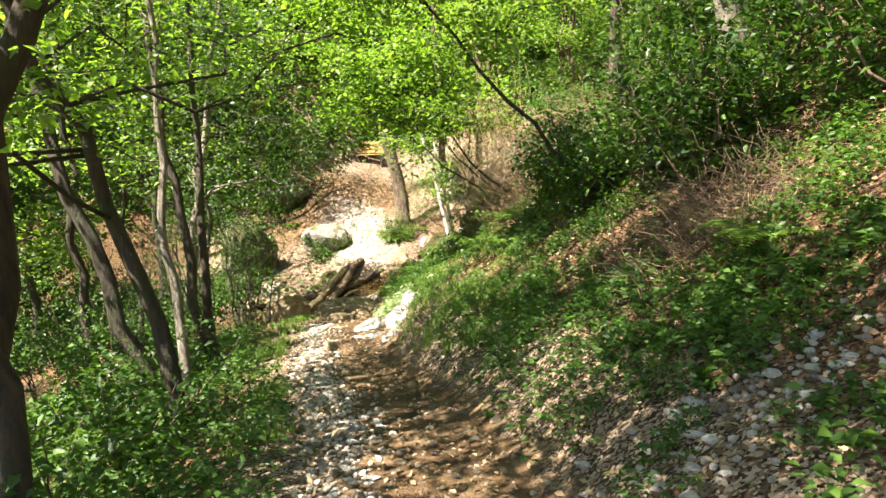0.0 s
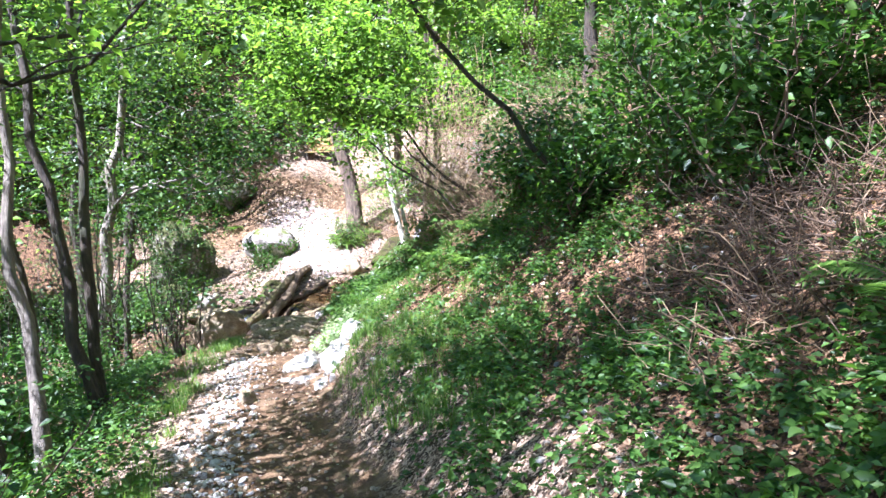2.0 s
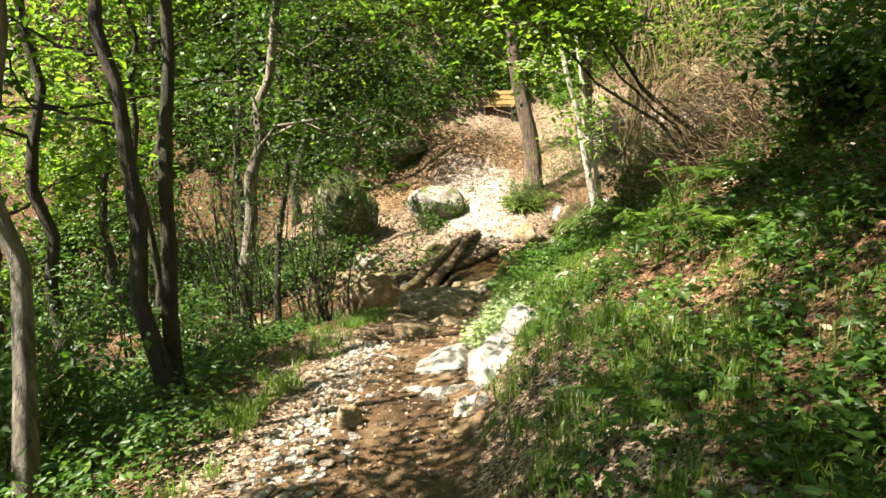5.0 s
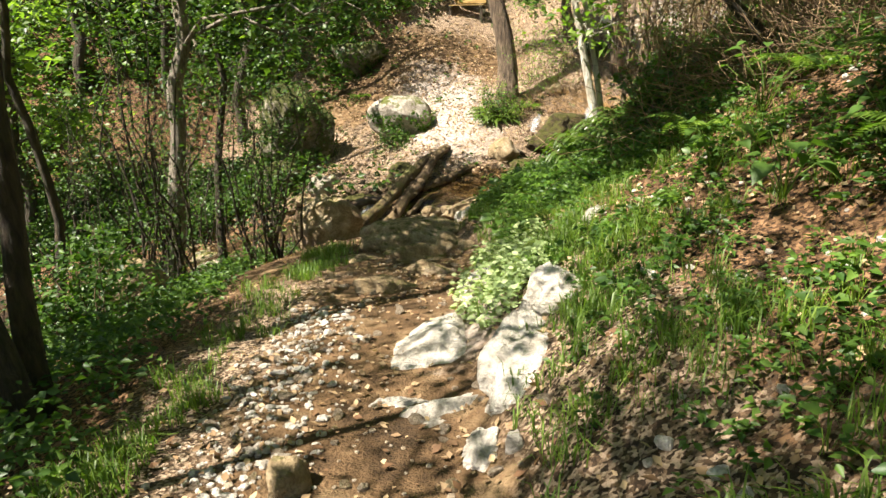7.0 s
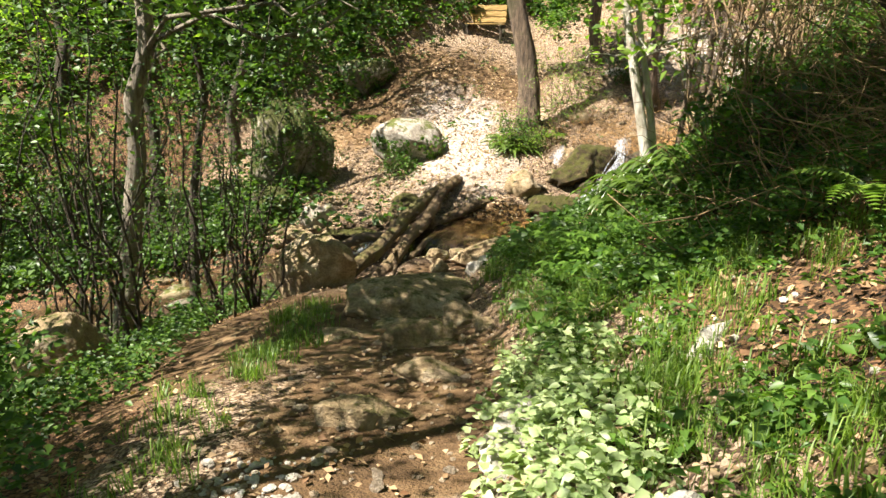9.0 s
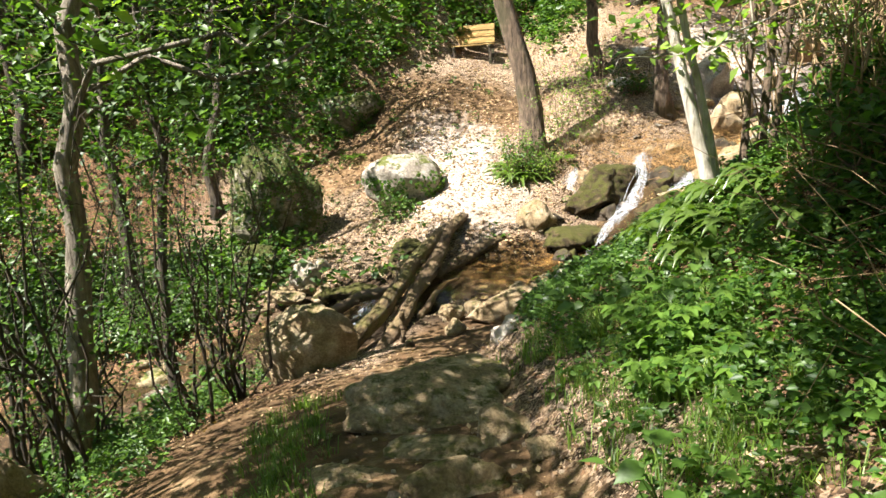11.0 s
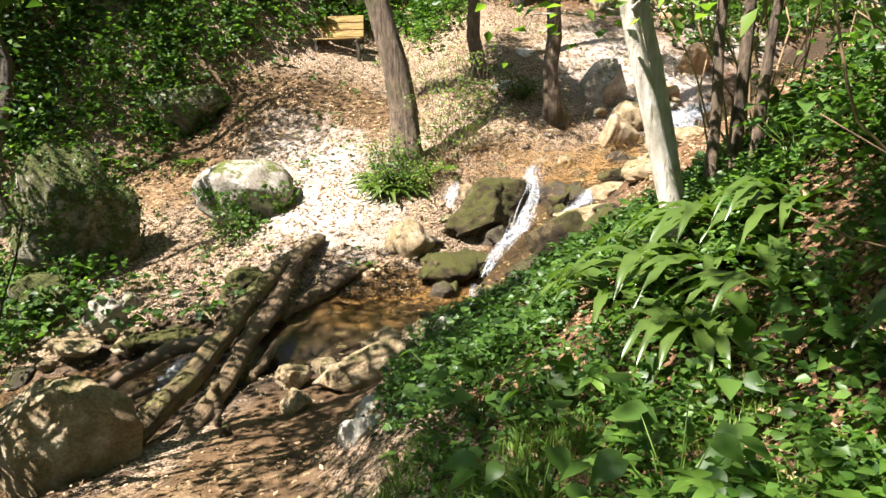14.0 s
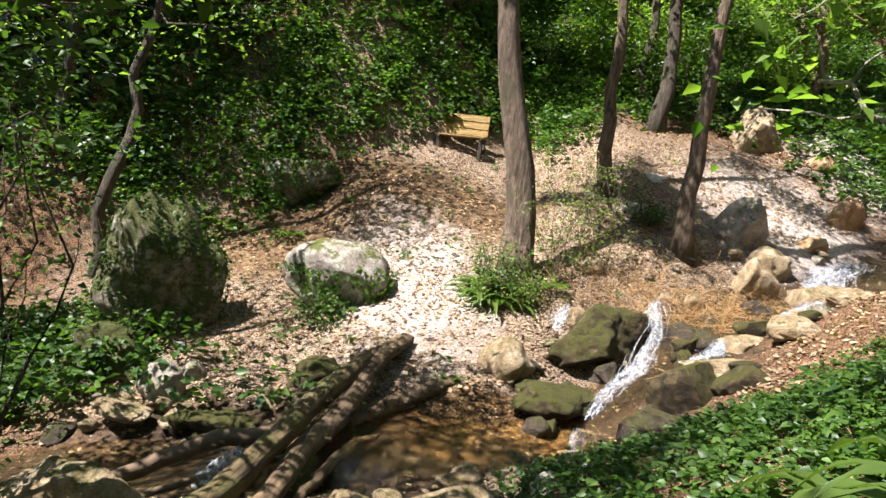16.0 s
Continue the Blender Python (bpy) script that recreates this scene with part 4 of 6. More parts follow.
log(((-2.2, 23.4, -2.86), (-1.85, 23.3, -2.83), (-1.5, 23.08, -2.86), (-1.1, 22.95, -2.9)), (0.03, 0.05, 0.055, 0.035), 7, "pale peeled branch lying beside the pool", PEELED, 9, 1)
log(((-3.05, 19.7, -3.2), (-2.95, 20.6, -3.2), (-2.7, 21.3, -3.12)), (0.05, 0.06, 0.045), 8, "thin wet branch under the logs", ROTTEN, 8, 2)
log(((-3.1, 18.55, -3.1), (-3.08, 18.65, -2.95), (-3.05, 18.7, -2.78)), (0.035, 0.04, 0.03), 9, "short broken stake against the logs", ROTTEN, 8, 0)
log(((-4.85, 19.8, -3.42), (-4.25, 20.7, -3.22), (-3.49, 21.14, -3.1), (-3.1, 21.5, -3.1)), (0.07, 0.085, 0.09, 0.08), 4, "thin grey log lying in the water", TWIG)
log(((-4.45, 19.6, -3.4), (-4.02, 20.07, -3.3), (-3.61, 20.51, -3.22), (-3.2, 20.8, -3.2)), (0.03, 0.035, 0.035, 0.03), 5, "thin dark branch lying in the water", TWIG, 8)
log([(lx, ly, float(ground_z(lx, ly)) + 0.02) for lx, ly in ((-0.65, 10.21), (-0.50, 10.15), (-0.34, 10.04))], (0.012, 0.018, 0.01), 10, "thin bleached branch fallen on the bank", PEELED, 7, 1)
log([(lx, ly, float(ground_z(lx, ly)) + 0.12) for lx, ly in ((-9.8, 30.6), (-9.0, 30.2), (-8.2, 29.7))], (0.1, 0.11, 0.09), 6, "fallen trunk half hidden in the ivy slope", BARK)


# ---- bench ----
def board(size, at, turn, name, parent, mat, label=""):
    bm = bmesh.new()
    bmesh.ops.create_cube(bm, size=1)
    bmesh.ops.scale(bm, vec=size, verts=bm.verts)
    bmesh.ops.bevel(bm, geom=bm.edges[:], offset=0.008, segments=1, affect="EDGES")
    me = bpy.data.meshes.new(name)
    bm.to_mesh(me), bm.free()
    me.materials.append(mat)
    ob = part(name, me, parent, label)
    ob.matrix_basis = pose(*at, *turn)
    return ob


bench = empty_at("bench", -3.05, 31.3, float(ground_z(-3.05, 31.05)))
bench.rotation_euler = (0, 0, radians(-6))
for i in range(3):
    board((1.2, 0.13, 0.035), (0, -0.2 + i * 0.145, 0.43), (0, 0, 0), "seat_board", bench, BENCH_WOOD)
    board((1.2, 0.03, 0.165), (0, 0.24 + i * 0.045, 0.56 + i * 0.18), (-14, 0, 0), "back_board", bench, BENCH_WOOD)
for sx in (-0.52, 0.52):
    board((0.07, 0.5, 0.06), (sx, -0.05, 0.385), (0, 0, 0), "seat_bearer", bench, BARK_DARK)
    board((0.08, 0.08, 0.75), (sx, -0.22, 0.03), (0, 0, 0), "leg", bench, BARK_DARK)
    board((0.08, 0.07, 1.25), (sx, 0.3, 0.28), (-12, 0, 0), "back_post", bench, BARK_DARK)
tagged(bench, "ochre wooden bench with dark posts on the slope", "bench")


# ---- low plants ----
def walk_side(x, y):
    return x - np.interp(y, WALK_Y, WALK_X)


def scatter(n, x0, x1, y0, y1, keep, seed):
    r = np.random.default_rng(seed)
    x, y = r.uniform(x0, x1, n), r.uniform(y0, y1, n)
    ok = r.uniform(0, 1, n) < keep(x, y)
    return x[ok], y[ok]


def patches(x, y, size=1.0, seed=0.0):
    """0 to 1, in uneven patches."""
    x, y = x / size + seed, y / size - seed
    return np.clip(0.5 + 0.55 * np.sin(x * 2.1 + 1.7 * np.sin(y * 1.3 + seed)) * np.sin(y * 1.9 + 1.1 * np.sin(x * 1.7)) + 0.35 * np.sin(x * 5.3 + y * 2.9) * np.sin(y * 4.7 - x * 1.3), 0, 1)


def herbs(name, x, y, seed, mat, label, leaves=9, length=0.07, height=0.22, slim=0.6, fine=False, droop=0.25, flat=0.5):
    """Low plants: leaves set round short stems, all over the given places."""
    r = np.random.default_rng(seed)
    n = len(x)
    z = ground_z(x, y)
    tall = height * r.uniform(0.35, 1.2, n)
    ox, oy, oz, ot = (np.repeat(v, leaves) for v in (x, y, z, tall))
    m = n * leaves
    k = np.sqrt(r.uniform(0.05, 1, m))
    ang = r.uniform(0, 2 * np.pi, m)
    out = np.stack((np.cos(ang), np.sin(ang), np.zeros(m)), 1)
    at = np.stack((ox, oy, oz + ot * k), 1) + out * (ot * 0.35 * r.uniform(0.1, 1, m))[:, None]
    way = out + np.stack((np.zeros(m), np.zeros(m), r.uniform(-0.3, 0.5, m)), 1)
    up = unit(r.normal(size=(m, 3)) * flat + (0, 0, 1))
    size = length * r.uniform(0.55, 1.35, m)
    ob = new(name, mesh_from(name, *leaf_geo(at, way, up, size, size * slim, 0.15, droop, fine), mat))
    return tagged(ob, label, "plants", kind="stuff")


def blades(name, x, y, seed, mat, label, count=14, length=0.25, width=0.008):
    r = np.random.default_rng(seed)
    z = ground_z(x, y)
    m = len(x) * count
    base = np.repeat(np.stack((x, y, z - 0.02), 1), count, 0) + r.normal(size=(m, 3)) * (0.03, 0.03, 0)
    ang = r.uniform(0, 2 * np.pi, m)
    out = np.stack((np.cos(ang), np.sin(ang), np.zeros(m)), 1)
    lean = r.uniform(0.15, 0.9, m)[:, None]
    size = (length * r.uniform(0.5, 1.3, m))[:, None]
    side = np.stack((-np.sin(ang), np.cos(ang), np.zeros(m)), 1) * width / 2
    mid = base + (out * lean * 0.4 + (0, 0, 0.62)) * size
    tip = base + (out * lean + (0, 0, 0.9) - (0, 0, 0.55) * lean) * size
    v = np.stack((base - side, base + side, mid - side * 0.9, mid + side * 0.9, tip), 1).reshape(-1, 3)
    f = (np.arange(m)[:, None, None] * 5 + np.array(((0, 1, 3), (0, 3, 2), (2, 3, 4)))).reshape(-1, 3)
    ob = new(name, mesh_from(name, v, f, mat))
    return tagged(ob, label, "grass", kind="stuff")


def on_near(x, y):
    return stream_at(x, y)[0] < np.where(x > -2.5, -1.45, -1.0)


def right_bank(x, y):
    s = walk_side(x, y)
    gaps = np.clip((patches(x, y, 0.55, 8.0) - 0.25) / 0.25, 0.15, 1)
    dense = gaps * np.clip((s - np.interp(y, (0, 5, 7), (0.35, 0.5, 0.7))) / 0.6, 0, 1) * np.clip(0.1 + patches(x, y, 0.9, 1.0) * 1.2, 0, 1)
    bare = np.clip(1.3 - np.hypot((x - 0.2) / 1.1, (y - 9.6) / 2.2), 0, 1) * 0.45
    roots = np.clip(1.6 - np.hypot((x - 2.1 - 0.2 * (5.4 - y)) / 0.42, (y - 5.3) / 0.75), 0, 1) * 0.95
    scree = np.clip(1.2 - np.hypot((x - 1.5) / 0.7, (y - 2.7) / 0.6), 0, 1) * 0.7
    return np.where(on_near(x, y), np.clip(dense - bare - scree - roots, 0, 1) * np.clip((18.4 - y) / 1.2, 0.1, 1), 0)


def lush_bank(x, y):
    s = walk_side(x, y)
    return np.where(on_near(x, y) & (y > 12.3), np.clip((s - 0.95) / 0.4, 0, 1) * np.clip((patches(x, y, 0.5, 2.0) - 0.25) / 0.3, 0.08, 1) * np.clip(np.hypot((x - 0.05) / 0.7, (y - 16.1) / 0.9) - 0.4, 0.12, 1) * np.clip((18.0 - y) / 1.0, 0.12, 1), 0)


def left_verge(x, y):
    s = -walk_side(x, y)
    edge = np.interp(y, (0, 6, 9, 11, 12.5, 14, 19), (0.75, 0.8, 1.0, 1.3, 1.7, 2.15, 2.3))
    return np.where(on_near(x, y), np.clip((s - edge) / 0.35, 0, 1) * np.clip(0.3 + patches(x, y, 0.8, 4.0), 0, 1), 0)


def far_green(x, y):
    d, _ = stream_at(x, y)
    open_ground = np.clip(1.75 - np.hypot((x + 2.2) / 4.2, (y - 26.3) / 4.0), 0, 1)
    open_ground = np.maximum(open_ground, np.clip(1.45 - np.hypot((x - 2.5) / 4.0, (y - 29.0) / 4.5), 0, 1))
    open_ground = np.maximum(open_ground, np.clip(1.6 - np.hypot((x + 2.6) / 1.6, (y - 30.5) / 2.2), 0, 1))
    e = ((x + 9.0) * -4.2 + (y - 27.0) * 5.4) / 6.84
    open_ground = np.where((e > 0.15) & (x < -2.2), 0, open_ground)
    open_ground = np.maximum(open_ground, np.clip(1.6 - np.hypot((x + 9.0) / 4.5, (y - 26.0) / 1.2), 0, 1))
    return np.where(d > 1.0, np.clip(1 - 1.5 * open_ground, 0, 1) * np.clip(0.3 + patches(x, y, 1.3, 6.0) * 1.2, 0, 1), 0)


X, Y = scatter(58000, -1.5, 7, -3, 20, right_bank, 21)
herbs("bank_plants", X, Y, 22, LEAF_HERB, "low leafy plants covering the steep bank", 8, 0.046, 0.18)
X, Y = scatter(6500, -1.5, 6, 0.5, 18, right_bank, 23)
herbs("bank_ivy", X, Y, 24, LEAF_DARK, "dark ivy leaves creeping over the bank", 8, 0.055, 0.1, 0.8, True)
X, Y = scatter(16000, -1.4, 4, 2, 14, lambda x, y: np.where(on_near(x, y), np.clip((walk_side(x, y) - 0.75) / 0.5, 0, 1) * np.clip((patches(x, y, 0.35, 5.5) - 0.4) / 0.3, 0, 1), 0), 35)
herbs("small_herbs", X, Y, 36, LEAF_HERB, "small-leaved herbs scattered over the bank", 7, 0.035, 0.09)
X, Y = scatter(6500, -2.5, 3.5, 11.5, 20.5, lush_bank, 25)
herbs("lush_plants", X, Y, 26, LEAF_HERB, "lush broad-leaved plants beside the stream", 9, 0.042, 0.24, 0.7, True, flat=0.8)
X, Y = scatter(450, -2.5, 3.5, 14.5, 20.5, lush_bank, 65)
herbs("large_lush_plants", X, Y, 66, LEAF_DARK, "large dark leaves beside the stream", 6, 0.1, 0.34, 0.75, True, flat=0.7)
X, Y = scatter(5200, -2.0, 3.0, 11.5, 20.5, lush_bank, 67)
herbs("lush_seedlings", X, Y, 68, LEAF_HERB, "small seedlings between the lush plants", 8, 0.028, 0.12, 0.6)
X, Y = scatter(5200, -1.6, 3.2, 16.6, 21.6, lambda x, y: np.where(stream_at(x, y)[0] < -0.75, np.clip((walk_side(x, y) - 0.8) / 0.4, 0, 1) * np.clip((patches(x, y, 0.6, 12.0) - 0.15) / 0.3, 0.2, 1), 0), 71)
herbs("stream_bank_plants", X, Y, 72, LEAF_DARK, "low dark leaves creeping down to the stream", 8, 0.055, 0.13, 0.75, True)
# this strip of leaves gets its sunlit whiteness from the colour
X, Y = scatter(1500, -1.4, -0.2, 10.3, 12.6, lambda x, y: np.clip(1.4 - np.hypot((x + 0.82 + 0.1 * (y - 11.3)) / 0.26, (y - 11.3) / 1.0), 0, 1), 69)
herbs("edge_plants", X, Y, 70, LEAF_SUNLIT, "leaves along the foot of the bank, coloured pale as if in bright sun", 7, 0.045, 0.13, 0.7, True, flat=0.35)
X, Y = scatter(260, -1.5, 0.3, 12.8, 15.0, lambda x, y: np.where(walk_side(x, y) > 0.95, np.clip(1.3 - np.hypot((x + 0.7) / 0.5, (y - 13.8) / 0.7), 0, 1), 0), 45)
herbs("young_plants", X, Y, 46, LEAF_BRIGHT, "bright yellow-green young plants beside the path", 8, 0.045, 0.22, 0.52, True)
X, Y = scatter(12000, -22, -6, -2, 24, lambda x, y: 0.6 * np.clip(0.2 + patches(x, y, 1.3, 3.3), 0, 1) * (np.abs(stream_at(x, y)[0]) > 1), 19)
herbs("valley_plants", X, Y, 20, LEAF_HERB, "undergrowth on the valley floor", 8, 0.13, 0.45)
X, Y = scatter(22000, -9, 1, -3, 20.5, left_verge, 27)
herbs("verge_plants", X, Y, 28, LEAF_HERB, "leafy green plants along the edge of the path", 8, 0.058, 0.32)
X, Y = scatter(52000, -17, 20, 20, 50, far_green, 29)
herbs("far_ivy", X, Y, 30, LEAF_DARK, "dark ivy and undergrowth on the far slope", 9, 0.15, 0.5, 0.75)
X, Y = scatter(15000, -17, 2, 24, 42, far_green, 73)
herbs("slope_plants", X, Y, 74, LEAF_BRIGHT, "fresh green plants among the ivy of the far slope", 8, 0.11, 0.5, 0.6)
X, Y = scatter(1500, -7, 3, 21, 31, lambda x, y: np.where(stream_at(x, y)[0] > 1.2, (patches(x, y, 1.1, 9) > 0.8) * 0.5, 0), 31)
herbs("clearing_plants", X, Y, 32, LEAF_HERB, "sparse green plants on the leaf-strewn clearing", 8, 0.08, 0.2)


def grassy(x, y):
    s = walk_side(x, y)
    right = np.clip(1 - np.abs(s - 1.1) / 0.55, 0, 1) * np.clip((y - 5.5) / 2, 0, 1) * (patches(x, y, 0.6, 3) > 0.35)
    left = np.clip(1 - np.abs(s + 1.1) / 0.4, 0, 1) * (patches(x, y, 0.6, 5) > 0.4) * 0.7
    return np.where(on_near(x, y), np.maximum(right, left), 0)


X, Y = scatter(9000, -4, 2.5, 4.5, 16, grassy, 33)
blades("grass", X, Y, 34, LEAF_GRASS, "tufts of bright green grass beside the path", 18, 0.17, 0.006)
X, Y = scatter(7000, -1.2, 2.6, 6.5, 15.5, lambda x, y: np.where(on_near(x, y), np.clip((walk_side(x, y) - 0.7) / 0.4, 0, 1) * np.clip((2.6 - walk_side(x, y)) / 0.8, 0, 1) * np.clip((patches(x, y, 0.45, 14.0) - 0.45) / 0.3, 0, 1), 0), 37)
blades("bank_grass", X, Y, 38, LEAF_GRASS, "fine grass growing among the herbs on the bank", 12, 0.15, 0.004)


def dead_leaves(x, y):
    s = walk_side(x, y)
    d, _ = stream_at(x, y)
    bare = 1 - 0.8 * np.maximum(np.clip(1.3 - np.hypot((x + 3.4) / 1.9, (y - 14.8) / 2.4), 0, 1), np.clip(1.5 - np.hypot((x + 3.8) / 2.2, (y - 20.2) / 1.8), 0, 1))
    return bare * np.where(np.abs(d) < np.where(x > 0, 1.35, 1.0), 0.05, np.where(d > 0, 0.9, np.where(s > 0.6, 0.85, np.clip(1.1 - np.abs(s) * 0.35, 0.15, 0.6)))) * np.clip(0.2 + patches(x, y, 0.8, 7), 0, 1)


def litter(n, x0, x1, y0, y1, seed, length):
    r = np.random.default_rng(seed)
    x, y = scatter(n, x0, x1, y0, y1, dead_leaves, seed)
    m = len(x)
    at = np.stack((x, y, ground_z(x, y) + r.uniform(0.004, 0.025, m)), 1)
    ang = r.uniform(0, 2 * np.pi, m)
    way = np.stack((np.cos(ang), np.sin(ang), r.normal(size=m) * 0.3), 1)
    e = 0.05
    slope = np.stack((-(ground_z(x + e, y) - ground_z(x - e, y)) / (2 * e), -(ground_z(x, y + e) - ground_z(x, y - e)) / (2 * e), np.ones(m)), 1)
    up = unit(unit(slope) + r.normal(size=(m, 3)) * 0.35)
    size = length * r.uniform(0.5, 1.4, m)
    ob = new("leaf_litter", mesh_from("leaf_litter", *leaf_geo(at, way, up, size, size * 0.6, 0.2, -0.1), LEAF_DEAD))
    tagged(ob, "dry brown fallen leaves on the ground", "leaf litter", kind="stuff")


litter(60000, -6, 4, 1, 18, 41, 0.042)
litter(52000, -9, 6, 21, 33, 42, 0.07)


# ---- loose stones on the path ----
def gravelly(x, y):
    s = walk_side(x, y)
    left = np.clip(1 - np.abs(s + 0.55) / 0.4, 0, 1) * np.clip((y - 1) / 2, 0.4, 1) * np.clip((11.5 - y) / 1.5, 0, 1)
    path = np.clip(1.2 - np.abs(s) / 0.8, 0, 1) * 0.42
    scree = np.clip(1.3 - np.hypot((x - 1.4) / 0.9, (y - 2.7) / 0.7), 0, 1) * 0.6
    return np.where(on_near(x, y), np.maximum(np.maximum(left, path), scree), 0)


PEBBLES = []
for i in range(9):
    pv, pf = stone_geo((1, 0.8, 0.55), 700 + i, 2, 0.9, 0.08)
    PEBBLES.append((pv, pf, mesh_from("stone", pv, pf, GRAVEL_STONE if i % 3 else EARTHY_STONE, False)))


def pebbles(name, n, x0, x1, y0, y1, keep, seed, lo, hi, mat, label, singles=0, parent=None):
    r = np.random.default_rng(seed)
    x, y = scatter(n, x0, x1, y0, y1, keep, seed)
    z, size, turn, kind = ground_z(x, y), lo * (hi / lo) ** r.uniform(0, 1, len(x)) ** 2, r.uniform(0, 6.28, len(x)), r.integers(0, 9, len(x))
    order = np.argsort(-size)
    rest = []
    for rank, i in enumerate(order):
        if rank < singles:
            ob = part("stone", PEBBLES[kind[i]][2], parent)
            ob.matrix_basis = Matrix.LocRotScale((x[i], y[i], z[i] + size[i] * 0.12), Euler((r.uniform(-0.3, 0.3), r.uniform(-0.3, 0.3), turn[i])), (size[i],) * 3)
            continue
        v, f = BALLS[1] if size[i] < 0.055 else PEBBLES[kind[i]][:2]
        v = v * (size[i] * (0.5 if size[i] < 0.055 else 1)) * (1, 0.8, 0.7)
        c, s = math.cos(turn[i]), math.sin(turn[i])
        rest.append((np.stack((v[:, 0] * c - v[:, 1] * s + x[i], v[:, 0] * s + v[:, 1] * c + y[i], v[:, 2] + z[i] + size[i] * 0.1), 1), f))
    ob = new(name, mesh_from(name, *joined(rest), mat, False))
    tagged(ob, label, "gravel", kind="stuff")


pebbles("gravel", 13000, -4, 2.6, 1.6, 15, gravelly, 51, 0.02, 0.11, GRAVEL_STONE, "pale loose limestone gravel on the path", 300, ground)
pebbles("edge_gravel", 18000, -2.6, 0.3, 1.8, 11.3, lambda x, y: np.clip(1 - np.abs(walk_side(x, y) + 0.5) / 0.38, 0, 1) * np.clip((y - 1.2) / 2.5, 0, 1), 54, 0.018, 0.1, PALE_STONE, "dense white limestone gravel along the path edge")
pebbles("scree", 900, 0.5, 2.4, 1.9, 3.6, lambda x, y: np.clip(1.2 - np.hypot((x - 1.35) / 0.8, (y - 2.65) / 0.6), 0, 1), 55, 0.03, 0.13, PALE_STONE, "white broken scree on the bank")
pebbles("bank_stones", 900, -0.6, 2.5, 4, 12.5, lambda x, y: np.clip((walk_side(x, y) - 0.7), 0, 0.5), 56, 0.025, 0.12, PALE_STONE, "scattered white stones on the bank")
pebbles("stream_gravel", 4000, -8, 4, 18.5, 27, lambda x, y: np.clip(1.2 - np.abs(stream_at(x, y)[0]) / 2.2, 0, 0.8), 52, 0.03, 0.16, EARTHY_STONE, "brown pebbles along the stream")
# follows the pale ground mask, so it whitens the painted sun patch
pebbles("clearing_gravel", 6000, -6, 5.5, 22, 31, lambda x, y: np.clip(cover_masks(x, y)[1] * 1.2, 0.04, 0.8), 53, 0.015, 0.1, PALE_STONE, "pale gravel whitening the sunlit patches of the clearing")


# ---- plants one by one ----
def strap_fern(x, y, seed, length=0.5, count=17):
    """A rosette of long arching strap-shaped fronds with wavy edges."""
    r = np.random.default_rng(seed)
    root = empty_at("strap_fern", x, y, float(ground_z(x, y)) + 0.03)
    for i in range(count):
        ang, lift = r.uniform(0, 2 * np.pi), r.uniform(0.35, 1.1)
        size, wide = length * r.uniform(0.6, 1.15), 0.085 * r.uniform(0.8, 1.25)
        k = np.linspace(0, 1, 9)
        along = size * (k - 0.12 * k ** 3)
        up = size * (lift * k * 0.9 - (0.35 + 0.6 * lift) * k ** 2.2)
        out, side = np.array((math.cos(ang), math.sin(ang), 0)), np.array((-math.sin(ang), math.cos(ang), 0))
        mid = out * along[:, None] + np.array((0, 0, 1.0)) * up[:, None]
        w = wide * np.sin(np.clip(k * 1.02 + 0.06, 0, 1) * np.pi) ** 0.45 * (1 - 0.35 * k)
        wave = 0.012 * np.sin(k * 26 + r.uniform(0, 6))
        v = np.concatenate((mid - side * w[:, None] / 2 + np.array((0, 0, 1)) * (0.012 + wave)[:, None], mid, mid + side * w[:, None] / 2 + np.array((0, 0, 1)) * (0.012 - wave)[:, None]))
        f = [q for j in range(8) for q in ((j, j + 9, j + 10, j + 1), (j + 9, j + 18, j + 19, j + 10))]
        part("frond", mesh_from("frond", v, f, LEAF_STRAP), root)
    return tagged(root, "strap-leaved fern with long glossy fronds", "fern", "strap ferns on the bank")


for i, (fx, fy, fl) in enumerate(((-0.25, 16.35, 0.6), (-0.05, 16.2, 0.65), (0.12, 15.95, 0.6), (0.3, 16.35, 0.6), (0.45, 15.95, 0.55), (-0.15, 15.55, 0.55), (0.12, 15.4, 0.55), (0.3, 14.6, 0.45), (-1.95, 24.75, 0.6), (-1.7, 24.5, 0.6), (-1.4, 24.45, 0.55), (-2.05, 25.1, 0.5))):
    strap_fern(fx, fy, 300 + i, fl * 1.05, 18)


